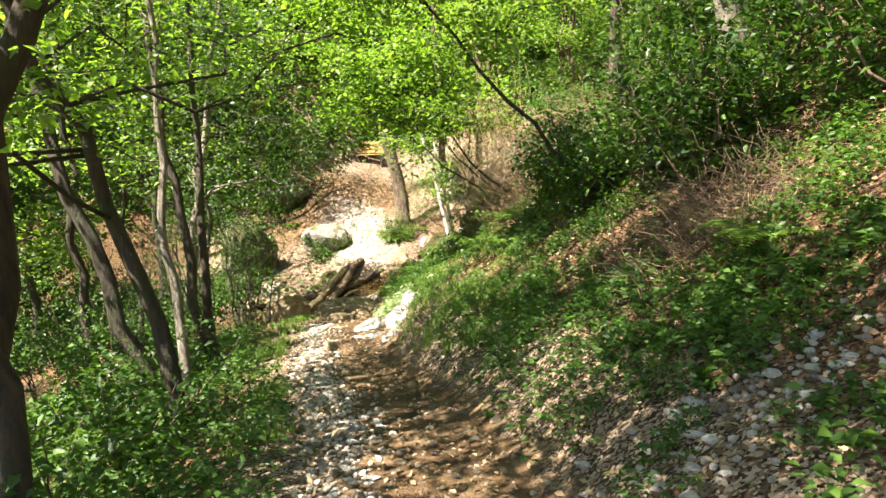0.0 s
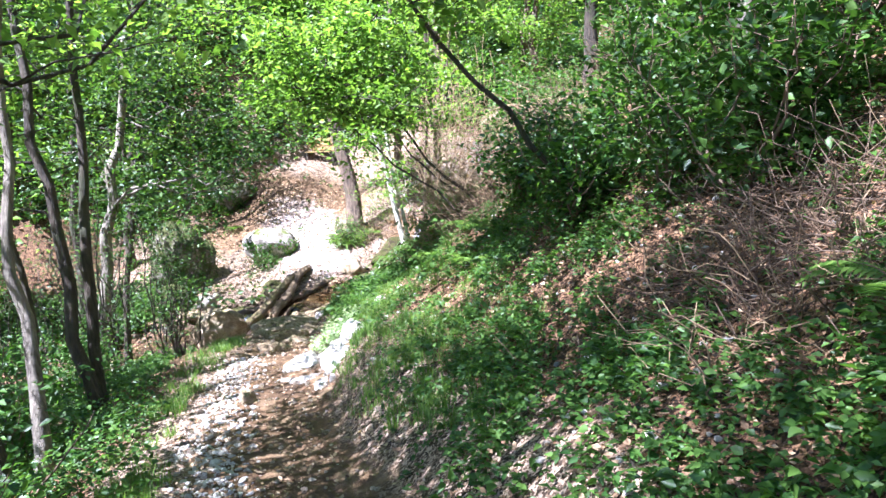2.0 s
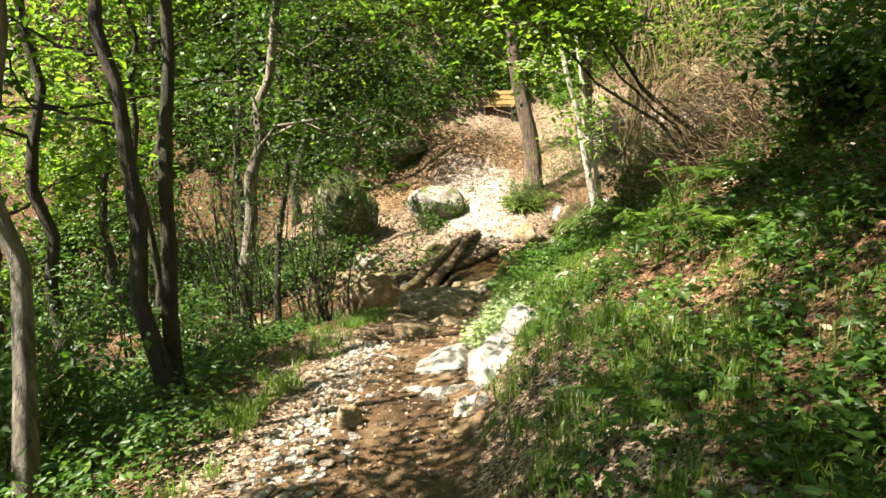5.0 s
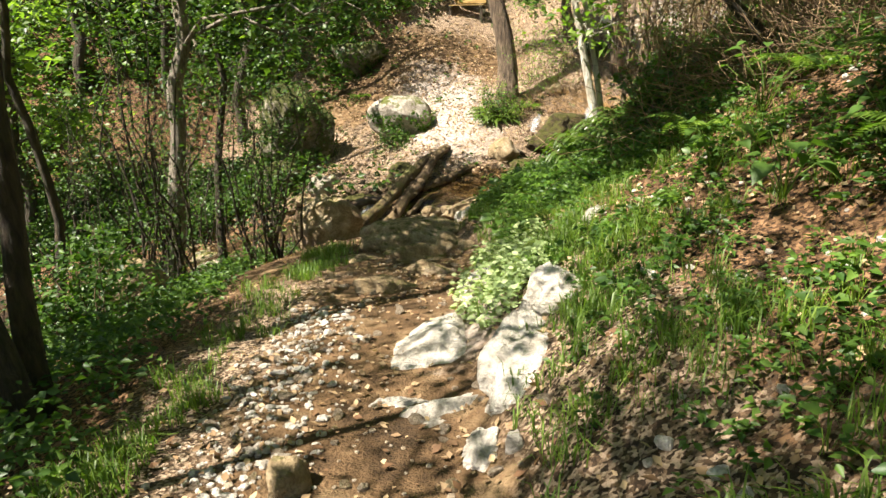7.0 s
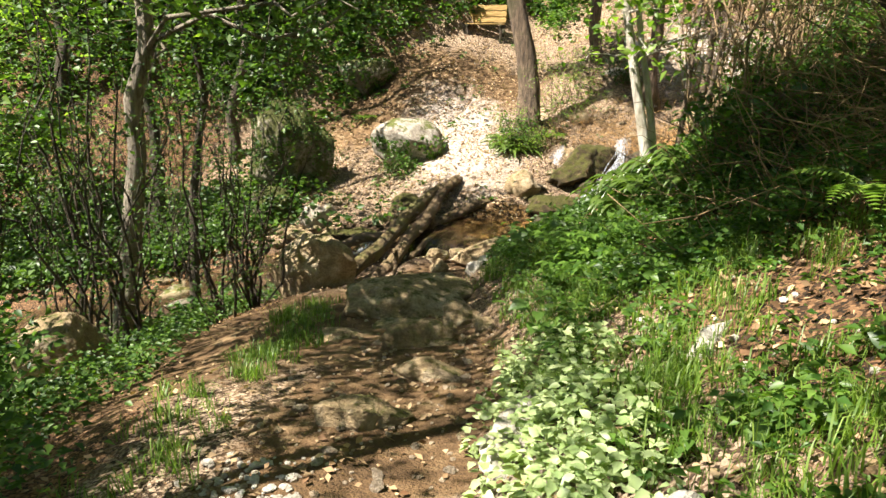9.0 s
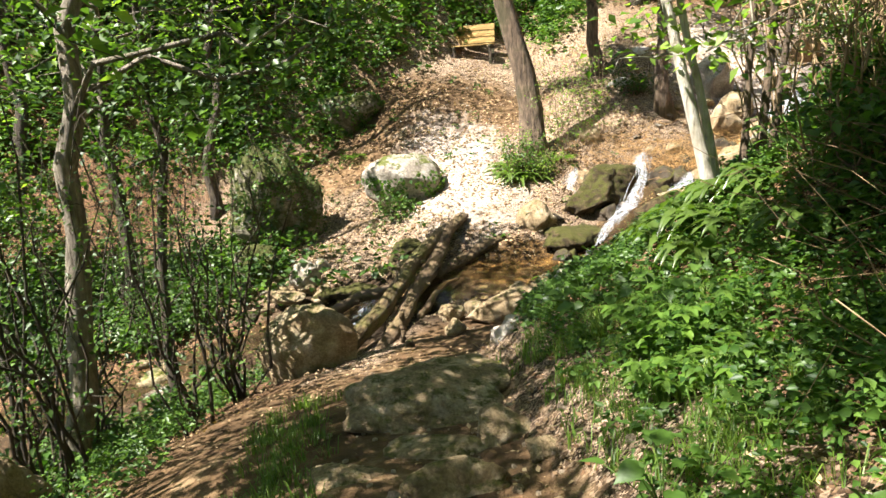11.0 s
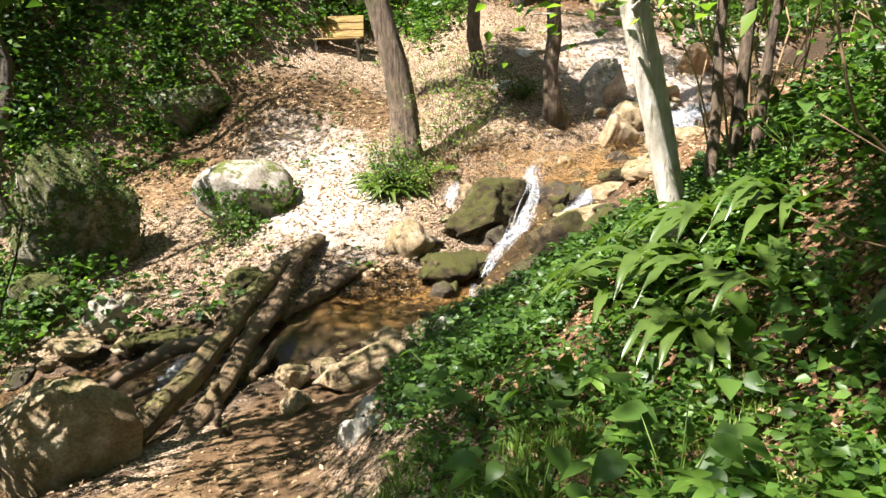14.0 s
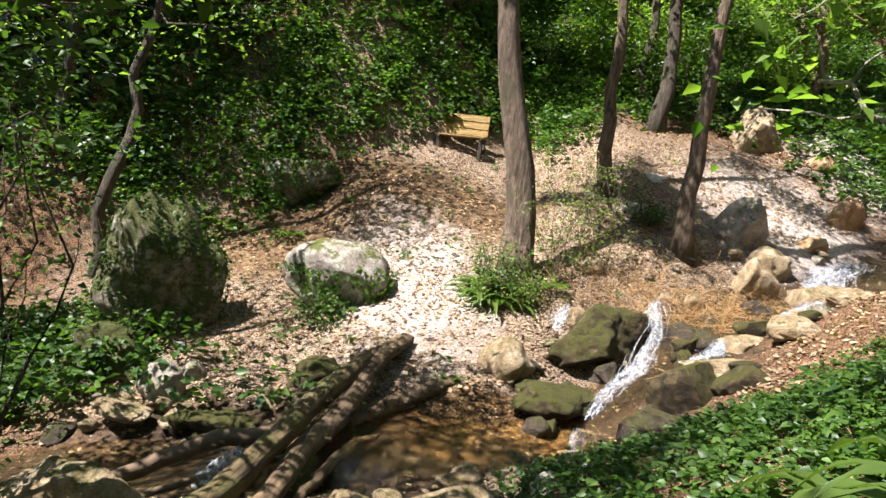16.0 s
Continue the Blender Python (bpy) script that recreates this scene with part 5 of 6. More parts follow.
def fern(x, y, seed, length=0.6, count=9):
    """A shuttlecock of feathery fronds with paired leaflets."""
    r = np.random.default_rng(seed)
    root = empty_at("fern", x, y)
    for i in range(count):
        ang = i * 2 * np.pi / count + r.uniform(-0.3, 0.3)
        size = length * r.uniform(0.7, 1.1)
        k = np.linspace(0.12, 1, 20)
        out, side = np.array((math.cos(ang), math.sin(ang), 0)), np.array((-math.sin(ang), math.cos(ang), 0))
        mid = out * (size * k * 0.85)[:, None] + np.array((0, 0, 1.0)) * (size * (0.95 * k - 0.85 * k ** 2))[:, None]
        w = size * 0.2 * np.sin(k * np.pi) ** 0.7
        at = np.concatenate((mid, mid))
        way = np.concatenate((np.tile(side, (20, 1)), np.tile(-side, (20, 1)))) + out * 0.35
        v, f = leaf_geo(at, way, np.tile((0, 0, 1.0), (40, 1)), np.concatenate((w, w)) + 0.01, size * 0.045, 0.1, 0.15)
        stem = tube(mid[::4], np.linspace(0.004, 0.001, 5), 3)
        part("frond", mesh_from("frond", *joined(((v, f), stem)), LEAF_GRASS), root)
    return tagged(root, "feathery green fern on the shaded bank", "fern", "ferns on the bank")


for i, (fx, fy, fl) in enumerate(((0.9, 9.6, 0.55), (1.25, 10.4, 0.6), (0.55, 11.9, 0.55), (1.1, 11.6, 0.5), (2.0, 4.3, 0.5), (1.0, 13.4, 0.5), (-0.8, 25.0, 0.5), (-1.75, 24.9, 0.5), (-1.6, 24.6, 0.45), (-7.6, 28.2, 0.6), (-5.9, 27.6, 0.5))):
    fern(fx, fy, 330 + i, fl)


def broad_plant(x, y, seed, height=0.3, count=9, leaf=0.16):
    """A single herb with large heart-shaped leaves on thin stalks."""
    r = np.random.default_rng(seed)
    root = empty_at("broad_leaved_plant", x, y)
    stalks, heads = [], []
    for i in range(count):
        ang = i * 2.4 + r.uniform(-0.3, 0.3)
        reach, h = height * r.uniform(0.25, 0.9), height * r.uniform(0.6, 1.2)
        head = np.array((math.cos(ang) * reach, math.sin(ang) * reach, h))
        stalks.append(tube(np.array(((0, 0, -0.02), head * (0.4, 0.4, 0.6), head)), (0.004, 0.003, 0.002), 4))
        heads.append(head)
    heads = np.array(heads)
    part("stalk", mesh_from("stalk", *joined(stalks), LEAF_GRASS), root)
    for i, h in enumerate(heads):
        size = leaf * r.uniform(0.7, 1.25)
        ob = part("leaf", mesh_from("leaf", *big_leaf(size, size * 0.8, r.uniform(0.1, 0.45)), LEAF_HERB), root)
        ob.location = h
        ob.rotation_euler = (r.normal() * 0.25, r.uniform(-0.1, 0.35), math.atan2(h[1], h[0]))
    return tagged(root, "herb with large heart-shaped green leaves", "plant", "broad-leaved herbs")


for i, (px, py, ph, pl) in enumerate(((0.5, 10.0, 0.26, 0.12), (0.85, 9.9, 0.24, 0.12), (0.4, 10.9, 0.34, 0.14), (0.75, 11.3, 0.4, 0.15), (-0.6, 14.5, 0.4, 0.16),
                                          (-0.9, 14.9, 0.35, 0.15), (-1.0, 15.9, 0.3, 0.14), (0.5, 15.3, 0.4, 0.16), (0.7, 16.4, 0.4, 0.16), (-1.15, 16.6, 0.3, 0.13), (-0.9, 12.6, 0.3, 0.13), (-2.0, 15.9, 0.15, 0.1), (-5.3, 23.1, 0.25, 0.14), (-4.6, 23.6, 0.25, 0.14), (-3.9, 24.2, 0.25, 0.13))):
    broad_plant(px, py, 360 + i, ph * 0.9, 13, min(pl, 0.1))


def leaflet_plant(x, y, seed, height=0.35, count=7, leaf=0.1):
    """A herb whose stalks each carry five pointed leaflets."""
    r = np.random.default_rng(seed)
    root = empty_at("leaflet_plant", x, y)
    for i in range(count):
        ang = i * 2.4 + r.uniform(-0.3, 0.3)
        reach, h = height * r.uniform(0.3, 1.0), height * r.uniform(0.6, 1.15)
        out, side = np.array((math.cos(ang), math.sin(ang), 0)), np.array((-math.sin(ang), math.cos(ang), 0))
        head = out * reach + np.array((0, 0, h))
        stalk = tube(np.array(((0, 0, -0.02), head * (0.4, 0.4, 0.65), head)), (0.004, 0.003, 0.002), 4)
        size = leaf * r.uniform(0.8, 1.2)
        at = np.array([head, head, head, head - out * size * 0.55, head - out * size * 0.55])
        way = np.array([out, out * 0.35 + side, out * 0.35 - side, out * 0.2 + side, out * 0.2 - side]) + (0, 0, r.uniform(-0.25, 0.1))
        up = np.tile((0, 0, 1.0), (5, 1)) + out * r.uniform(-0.3, 0.3) + side * r.uniform(-0.3, 0.3)
        leaves = leaf_geo(at, way, up, size * np.array((1.15, 0.95, 0.95, 0.8, 0.8)), size * 0.52, 0.12, 0.25, True)
        part("leaf", mesh_from("leaf", *joined((stalk, leaves)), LEAF_BRIGHT), root)
    return tagged(root, "bright green herb with pointed leaflets", "plant", "leaflet herbs beside the path")


r_young = np.random.default_rng(77)
for i in range(22):
    lx, ly = r_young.normal() * 0.14 - 0.66, r_young.normal() * 0.4 + 14.1
    if walk_side(lx, ly) > 0.95:
        leaflet_plant(lx, ly, 700 + i, r_young.uniform(0.18, 0.34), 6, r_young.uniform(0.055, 0.085))


def dead_canes(x, y, seed, size, count, label):
    """Long dry canes arching down the bank from one clump."""
    r = np.random.default_rng(seed)
    root = empty_at("dead_canes", x, y)
    for i in range(count):
        ang = r.normal() * 0.9 + math.pi
        out = np.array((math.cos(ang), math.sin(ang), 0))
        k = np.linspace(0, 1, 9)[:, None]
        reach, lift = size * r.uniform(0.5, 1.1), size * r.uniform(0.4, 1.0)
        line = np.append(r.normal(size=2) * 0.35, -0.05) + out * reach * k + np.array((0, 0, 1.0)) * (lift * (1.9 * k - 1.75 * k * k))
        line += np.cumsum(r.normal(size=(9, 3)), axis=0) * 0.012
        part("cane", mesh_from("cane", *tube(line, np.linspace(0.0065, 0.002, 9) * r.uniform(0.7, 1.3), 4), (STRAW, STRAW, ROOT)[i % 3]), root)
    return tagged(root, label, "canes", "dead canes on the bank")


for i, (cx, cy, cs) in enumerate(((1.9, 12.2, 1.2), (2.3, 12.9, 1.4), (1.7, 13.3, 1.2), (2.6, 11.6, 1.3), (2.0, 14.1, 1.2))):
    dead_canes(cx, cy, 430 + i, cs, 34, "tan dry canes arching down the bank")


def dry_brush(x, y, seed, size, count, label, mat=STRAW, up=0.5, z=None):
    """A tangle of bare dry stalks."""
    r = np.random.default_rng(seed)
    pieces = []
    for i in range(count):
        a = r.normal(size=3) * (size * 0.45, size * 0.45, 0.04)
        a[2] = float(ground_z(x + a[0], y + a[1])) - (float(ground_z(x, y)) if z is None else z) - 0.03
        way = unit(r.normal(size=3) * (1, 1, 0.3) + (0, 0, up))
        b = a + way * size * r.uniform(0.4, 1.2)
        pieces.append(tube(bent(a, b, 6, 0.09 * size, seed * 91 + i), np.linspace(0.004, 0.0015, 6) * r.uniform(0.6, 1.5), 3))
    ob = new("dry_brush", mesh_from("dry_brush", *joined(pieces), mat))
    ob.location = (x, y, float(ground_z(x, y)) if z is None else z)
    return tagged(ob, label, "brush", kind="stuff")


for i, (bx, by, bs, bn) in enumerate(((1.9, 4.9, 0.8, 90), (2.2, 5.6, 0.9, 130), (1.85, 5.6, 0.7, 80), (2.1, 5.2, 0.9, 130), (2.35, 5.3, 0.8, 110), (2.1, 4.6, 0.6, 60), (1.2, 12.6, 1.3, 260), (1.7, 13.6, 1.4, 300), (1.1, 14.2, 1.0, 160), (2.3, 12.2, 1.5, 300), (1.7, 11.9, 1.2, 240), (2.8, 13.2, 1.6, 300), (2.2, 14.6, 1.4, 240))):
    dry_brush(bx, by, 400 + i, bs * 0.8, bn, "tangle of dry brown stalks and roots on the bank", TWIG if i < 6 and i % 2 else STRAW if i % 3 == 0 else ROOT)
for i, (bx, by, bs, bn) in enumerate(((0.6, 25.0, 0.7, 160), (1.3, 25.1, 0.8, 200), (0.1, 24.8, 0.5, 80), (2.0, 25.4, 0.8, 160), (1.7, 24.7, 0.7, 140), (1.0, 24.75, 0.8, 200), (2.4, 25.6, 0.9, 200), (0.3, 25.3, 0.7, 160), (-0.3, 25.1, 0.6, 120))):
    dry_brush(bx, by, 410 + i, bs, bn, "flattened straw washed up beside the stream", STRAW_GOLD, 0.02)
dry_brush(-0.1, 24.85, 421, 0.7, 120, "tangle of reddish roots above the mossy boulder", ROOT, 0.15)
dry_brush(-0.9, 24.8, 422, 0.6, 90, "tangle of reddish roots above the small fall", ROOT, 0.15)
dry_brush(-0.6, 25.1, 420, 0.8, 60, "thin hanging roots at the foot of the tree", TWIG, 0.9)


# ---- trees and shrubs ----
def sprays(lines, per, r, near=0.2):
    pos = []
    for limb in lines:
        k = r.uniform(0.2, 1.05, per) * (len(limb) - 1)
        i = np.clip(k.astype(int), 0, len(limb) - 2)
        pos.append(limb[i] + (limb[i + 1] - limb[i]) * (k - i)[:, None] + r.normal(size=(per, 3)) * (near, near, near * 0.45))
    return np.concatenate(pos)


def leaf_cloud(pos, r, size, mat, slim=0.6):
    way = unit(r.normal(size=pos.shape) * (1, 1, 0.35) + (0, 0, -0.25))
    up = unit(r.normal(size=pos.shape) * 0.45 + (0, 0, 1))
    s = size * r.uniform(0.6, 1.3, len(pos))
    return mesh_from("crown", *leaf_geo(pos, way, up, s, s * slim), mat)


def tree(x, y, lean, height, radius, bark, seed, label, leaf=LEAF_TREE, crown_from=0.45, crown_r=2.2, leaves=2500, leaf_size=0.11, limbs=9, crook=0.03, rise=0.5, near=0.2):
    """A tapered, slightly crooked trunk with limbs, and a crown of separate leaves in sprays along them."""
    r = np.random.default_rng(seed)
    root = empty_at("tree", x, y)
    line = bent((0, 0, -0.3), (lean[0] * height, lean[1] * height, height), 16, crook * height ** 0.5, seed)
    f = np.linspace(0, 1, 16)
    rad = radius * (1 - 0.75 * f) * (1 + 0.6 * np.exp(-f * height / 0.4))
    pieces, tips = [tube(line, rad, 12, 0.09, seed)], []
    for i in range(limbs):
        k = r.uniform(crown_from, 0.97)
        at = np.array([np.interp(k, f, line[:, c]) for c in range(3)])
        ang = r.uniform(0, 2 * np.pi)
        reach = crown_r * r.uniform(0.5, 1.1) * (1.25 - 0.6 * k)
        end = at + np.array((np.cos(ang) * reach, np.sin(ang) * reach, reach * r.uniform(0.0, 1.0) * rise))
        limb = bent(at, end, 7, 0.07 * reach, seed * 31 + i)
        pieces.append(tube(limb, np.linspace(max(0.012, radius * 0.35 * (1.1 - k)), 0.006, 7), 5, 0, i))
        tips.append(limb)
        for j in range(4):
            q = r.integers(2, 6)
            e2 = limb[q] + unit(r.normal(size=3) * (1, 1, 0.5)) * reach * r.uniform(0.25, 0.55)
            twig = bent(limb[q], e2, 5, 0.04 * reach, seed * 77 + i * 5 + j)
            pieces.append(tube(twig, np.linspace(0.01, 0.003, 5), 3, 0, i))
            tips.append(twig)
    part("trunk", mesh_from("trunk", *joined(pieces), bark), root)
    part("crown", leaf_cloud(sprays(tips, max(1, leaves // len(tips)), r, near), r, leaf_size, leaf), root)
    return tagged(root, label, "tree", "trees")


def shrub(x, y, seed, height, spread, stems, leaves, label, leaf=LEAF_TREE, leaf_size=0.07, bark=TWIG, upright=1.0, thick=0.012, near=0.12, low=0.2):
    """Thin stems from one foot with leaves all along them."""
    r = np.random.default_rng(seed)
    root = empty_at("shrub", x, y)
    lines = []
    for i in range(stems):
        a = np.append(r.normal(size=2) * 0.08 * spread, -0.1)
        ang, reach = r.uniform(0, 2 * np.pi), spread * r.uniform(0.3, 1.1)
        b = np.array((np.cos(ang) * reach, np.sin(ang) * reach, height * r.uniform(0.6, 1.1) * upright))
        stem = bent(a, b, 9, 0.03 * height, seed * 13 + i)
        pieces = [tube(stem, np.linspace(thick, 0.003, 9) * r.uniform(0.7, 1.4), 5)]
        lines.append(stem[max(1, int(low * 9)):])
        for j in range(5):
            q = r.integers(2, 8)
            e2 = stem[q] + unit(r.normal(size=3) * (1, 1, 0.6) + (0, 0, 0.25)) * spread * r.uniform(0.3, 0.7)
            twig = bent(stem[q], e2, 5, 0.03 * spread, seed * 57 + i * 7 + j)
            pieces.append(tube(twig, np.linspace(0.005, 0.002, 5), 3))
            lines.append(twig)
        part("stem", mesh_from("stem", *joined(pieces), bark), root)
    if leaves:
        part("foliage", leaf_cloud(sprays(lines, max(1, leaves // len(lines)), r, near), r, leaf_size, leaf), root)
    return tagged(root, label, "shrub", "shrubs")


# bushes that break up the bank
for i, (sx, sy, sh, sw) in enumerate(((2.3, 6.4, 1.0, 0.7), (2.1, 7.2, 1.1, 0.7), (1.7, 8.4, 0.8, 0.6), (2.1, 9.9, 1.0, 0.7), (0.6, 14.6, 0.6, 0.5), (1.0, 15.8, 0.7, 0.5))):
    shrub(sx, sy, 480 + i, sh, sw, 9, 1100, "leafy bush growing on the bank", LEAF_DARK if i % 3 == 0 else LEAF_HERB, 0.08, TWIG, near=0.09)

# by the stream
tree(-1.33, 25.3, (-0.17, 0.08), 10, 0.25, BARK, 101, "stout leaning tree with rough brown bark by the stream", crown_from=0.6, leaves=11000, crown_r=3.2, leaf_size=0.12, limbs=12, crook=0.015)
tree(1.5, 26.6, (-0.03, 0.08), 9.5, 0.17, BARK, 102, "brown-barked tree on the stream bank", crown_from=0.6, leaves=3200, crown_r=3, limbs=10, crook=0.02)
tree(0.3, 28.5, (-0.05, 0.08), 9.5, 0.16, BARK, 103, "brown-barked tree behind the clearing", crown_from=0.6, leaves=2000, crown_r=3, limbs=10, crook=0.02)
tree(1.8, 32.8, (0.06, 0.08), 10, 0.2, BARK_DARK, 104, "dark-barked tree beside the far path", crown_from=0.5, leaves=1500, crown_r=3, limbs=10, crook=0.02)
tree(0.27, 16.7, (-0.24, 0.12), 6.5, 0.055, BARK_PALE, 105, "pale sunlit young tree on the bank", crown_from=0.2, leaves=1500, crown_r=1.3, limbs=15, crook=0.006)
tree(0.33, 16.85, (-0.16, 0.12), 6, 0.04, BARK_PALE, 115, "pale thin stem beside the young tree", crown_from=0.6, leaves=900, crown_r=1.4, limbs=5, crook=0.006)
tree(0.58, 17.1, (0.06, 0.15), 6, 0.035, BARK, 116, "slim brown coppice pole on the bank", crown_from=0.4, leaves=900, crown_r=1.6, limbs=7, crook=0.006)
tree(0.68, 17.15, (0.1, 0.15), 6, 0.04, BARK, 117, "slim brown coppice pole on the bank", crown_from=0.4, leaves=900, crown_r=1.6, limbs=7, crook=0.006)
tree(0.78, 17.0, (0.13, 0.1), 6, 0.03, BARK, 118, "thin brown coppice pole on the bank", crown_from=0.6, leaves=700, crown_r=1.4, limbs=5, crook=0.006)
# beside the path
tree(-3.3, 7.8, (-0.34, 0.09), 7, 0.11, BARK_DARK, 106, "dark crooked tree leaning over the slope", crown_from=0.25, leaves=500, crown_r=2.2, limbs=9, leaf_size=0.09)
tree(-3.15, 8.0, (-0.03, 0.15), 7.5, 0.06, BARK_GREY, 107, "slim grey tree beside the path", crown_from=0.35, leaves=300, crown_r=1.6, limbs=8, leaf_size=0.09, crook=0.025)
tree(-3.3, 9.75, (-0.17, 0.13), 8, 0.075, BARK_DARK, 108, "slim dark tree leaning away from the path", crown_from=0.25, leaves=1000, crown_r=1.8, limbs=9, leaf_size=0.09, crook=0.018)
tree(-3.4, 9.95, (-0.05, 0.16), 8, 0.07, BARK_DARK, 109, "slim dark tree beside the path", crown_from=0.25, leaves=600, crown_r=1.8, limbs=9, leaf_size=0.09, crook=0.018)
tree(-1.85, 3.0, (-0.24, 0.15), 8.5, 0.07, BARK_DARK, 110, "thin dark tree at the edge of the path", crown_from=0.25, leaves=5000, crown_r=3.8, limbs=18, leaf_size=0.1, near=0.3)
tree(-2.32, 6.1, (-0.25, 0.03), 8.5, 0.085, BARK_DARK, 111, "slim dark tree at the edge of the path", crown_from=0.25, leaves=5000, crown_r=3.8, limbs=18, leaf_size=0.1, near=0.3)
tree(-4.4, 5.0, (-0.02, 0.05), 9.5, 0.09, BARK_DARK, 112, "slim tree standing below the path", crown_from=0.4, leaves=2800, crown_r=3.2, limbs=18, leaf_size=0.13, near=0.35)
# stands out of view, placed so that its crown shades the right bank
tree(-3.1, 1.3, (-0.02, 0.05), 9.5, 0.09, BARK_DARK, 121, "slim tree standing below the path", crown_from=0.4, leaves=4200, crown_r=3.2, limbs=18, leaf_size=0.13, near=0.35)
tree(-7.0, 19.6, (0.02, 0.0), 9.5, 0.09, BARK_DARK, 122, "slim tree by the lower stream", LEAF_DARK, crown_from=0.45, leaves=4500, crown_r=2.8, limbs=16, leaf_size=0.13, near=0.3)
tree(-8.2, 7.6, (-0.02, 0.0), 9.5, 0.09, BARK_DARK, 113, "tree on the slope below the path", crown_from=0.35, leaves=7000, crown_r=2.6, limbs=16, leaf_size=0.13, near=0.35)
tree(-6.4, 12.0, (0.0, 0.05), 9.5, 0.09, BARK_DARK, 114, "tree on the slope below the path", crown_from=0.35, leaves=6000, crown_r=3.2, limbs=18, leaf_size=0.13, near=0.35)
tree(-6.6, 16.6, (0.17, 0.1), 9.5, 0.16, BARK_GREY, 119, "ivied tree in the valley", LEAF_DARK, crown_from=0.35, leaves=5000, crown_r=3.2, limbs=18, leaf_size=0.13, near=0.35)

tree(3.7, 8.8, (-0.15, -0.1), 8, 0.16, BARK_GREY, 123, "grey-barked tree high on the bank", crown_from=0.3, leaves=7000, crown_r=3.4, limbs=16, leaf_size=0.12, near=0.3)
tree(4.6, 12.6, (-0.15, 0.0), 8, 0.13, BARK_DARK, 124, "dark-barked tree high on the bank", crown_from=0.3, leaves=6000, crown_r=3.2, limbs=14, leaf_size=0.12, near=0.3)

# two added trees; their crowns, mostly out of view, keep sun off the bank
tree(1.7, 13.7, (-0.85, 0.0), 4.3, 0.025, BARK_DARK, 125, "thin dark tree added leaning over the path to shade the bank", crown_from=0.45, leaves=9000, crown_r=2.0, limbs=16, leaf_size=0.1, near=0.25, rise=0.3)
tree(1.9, 8.6, (-0.75, 0.1), 4.6, 0.03, BARK_DARK, 126, "thin dark tree added leaning over the path to shade the bank", crown_from=0.45, leaves=8000, crown_r=2.3, limbs=18, leaf_size=0.1, near=0.25, rise=0.3)

tree(-9.3, 22.8, (0.06, 0.0), 9.5, 0.14, BARK_DARK, 127, "dark tree beyond the large boulder", crown_from=0.45, leaves=1000, crown_r=3.4, limbs=16, leaf_size=0.13, near=0.35)

# added so that its high crown casts shade on the path
tree(-6.4, 13.8, (-0.02, 0.02), 8.5, 0.06, BARK_DARK, 128, "slim tree added below the path to shade it", LEAF_DARK, crown_from=0.55, leaves=2500, crown_r=2.8, limbs=14, leaf_size=0.12, near=0.3)

# added trees, mostly unseen: their crowns shade the bank, the slope, the upper clearing
tree(-2.6, 3.1, (0.19, 0.2), 10, 0.1, BARK_DARK, 131, "tall leafy tree added to shade the high bank", crown_from=0.72, leaves=2600, crown_r=3.2, limbs=16, leaf_size=0.13, near=0.3)
tree(-9.3, 26.6, (0.1, 0.05), 10, 0.14, BARK_DARK, 133, "dark tree added to shade the ivy slope and upper clearing", crown_from=0.5, leaves=4300, crown_r=4.3, limbs=20, leaf_size=0.12, near=0.45)
tree(-11.6, 28.6, (0.05, 0.05), 10, 0.16, BARK_DARK, 134, "dark tree added to shade the ivy slope and upper clearing", crown_from=0.45, leaves=1800, crown_r=3.8, limbs=18, leaf_size=0.15, near=0.4)
tree(-14.0, 26.2, (0.05, 0.05), 10.5, 0.16, BARK_DARK, 135, "dark tree added to shade the ivy slope and upper clearing", crown_from=0.4, leaves=1800, crown_r=3.8, limbs=18, leaf_size=0.15, near=0.4)
tree(1.5, 13.1, (-0.95, 0.0), 3.0, 0.018, BARK_DARK, 136, "thin dark tree added low over the bank for its shade", crown_from=0.5, leaves=3600, crown_r=1.6, limbs=14, leaf_size=0.09, near=0.22, rise=0.3)

tree(1.4, 12.1, (-1.05, 0.0), 3.0, 0.018, BARK_DARK, 137, "thin dark tree added low over the bank for its shade", crown_from=0.45, leaves=4500, crown_r=1.8, limbs=16, leaf_size=0.09, near=0.22, rise=0.3)
tree(-6.7, 9.5, (0.02, 0.0), 8, 0.08, BARK_DARK, 138, "leafy tree added on the slope to shade the path edge", LEAF_DARK, crown_from=0.45, leaves=9000, crown_r=2.3, limbs=16, leaf_size=0.12, near=0.3)
tree(-3.3, 0.7, (0.12, 0.16), 9.5, 0.09, BARK_DARK, 139, "tall leafy tree added to shade the near bank", crown_from=0.68, leaves=2600, crown_r=2.4, limbs=14, leaf_size=0.12, near=0.3)

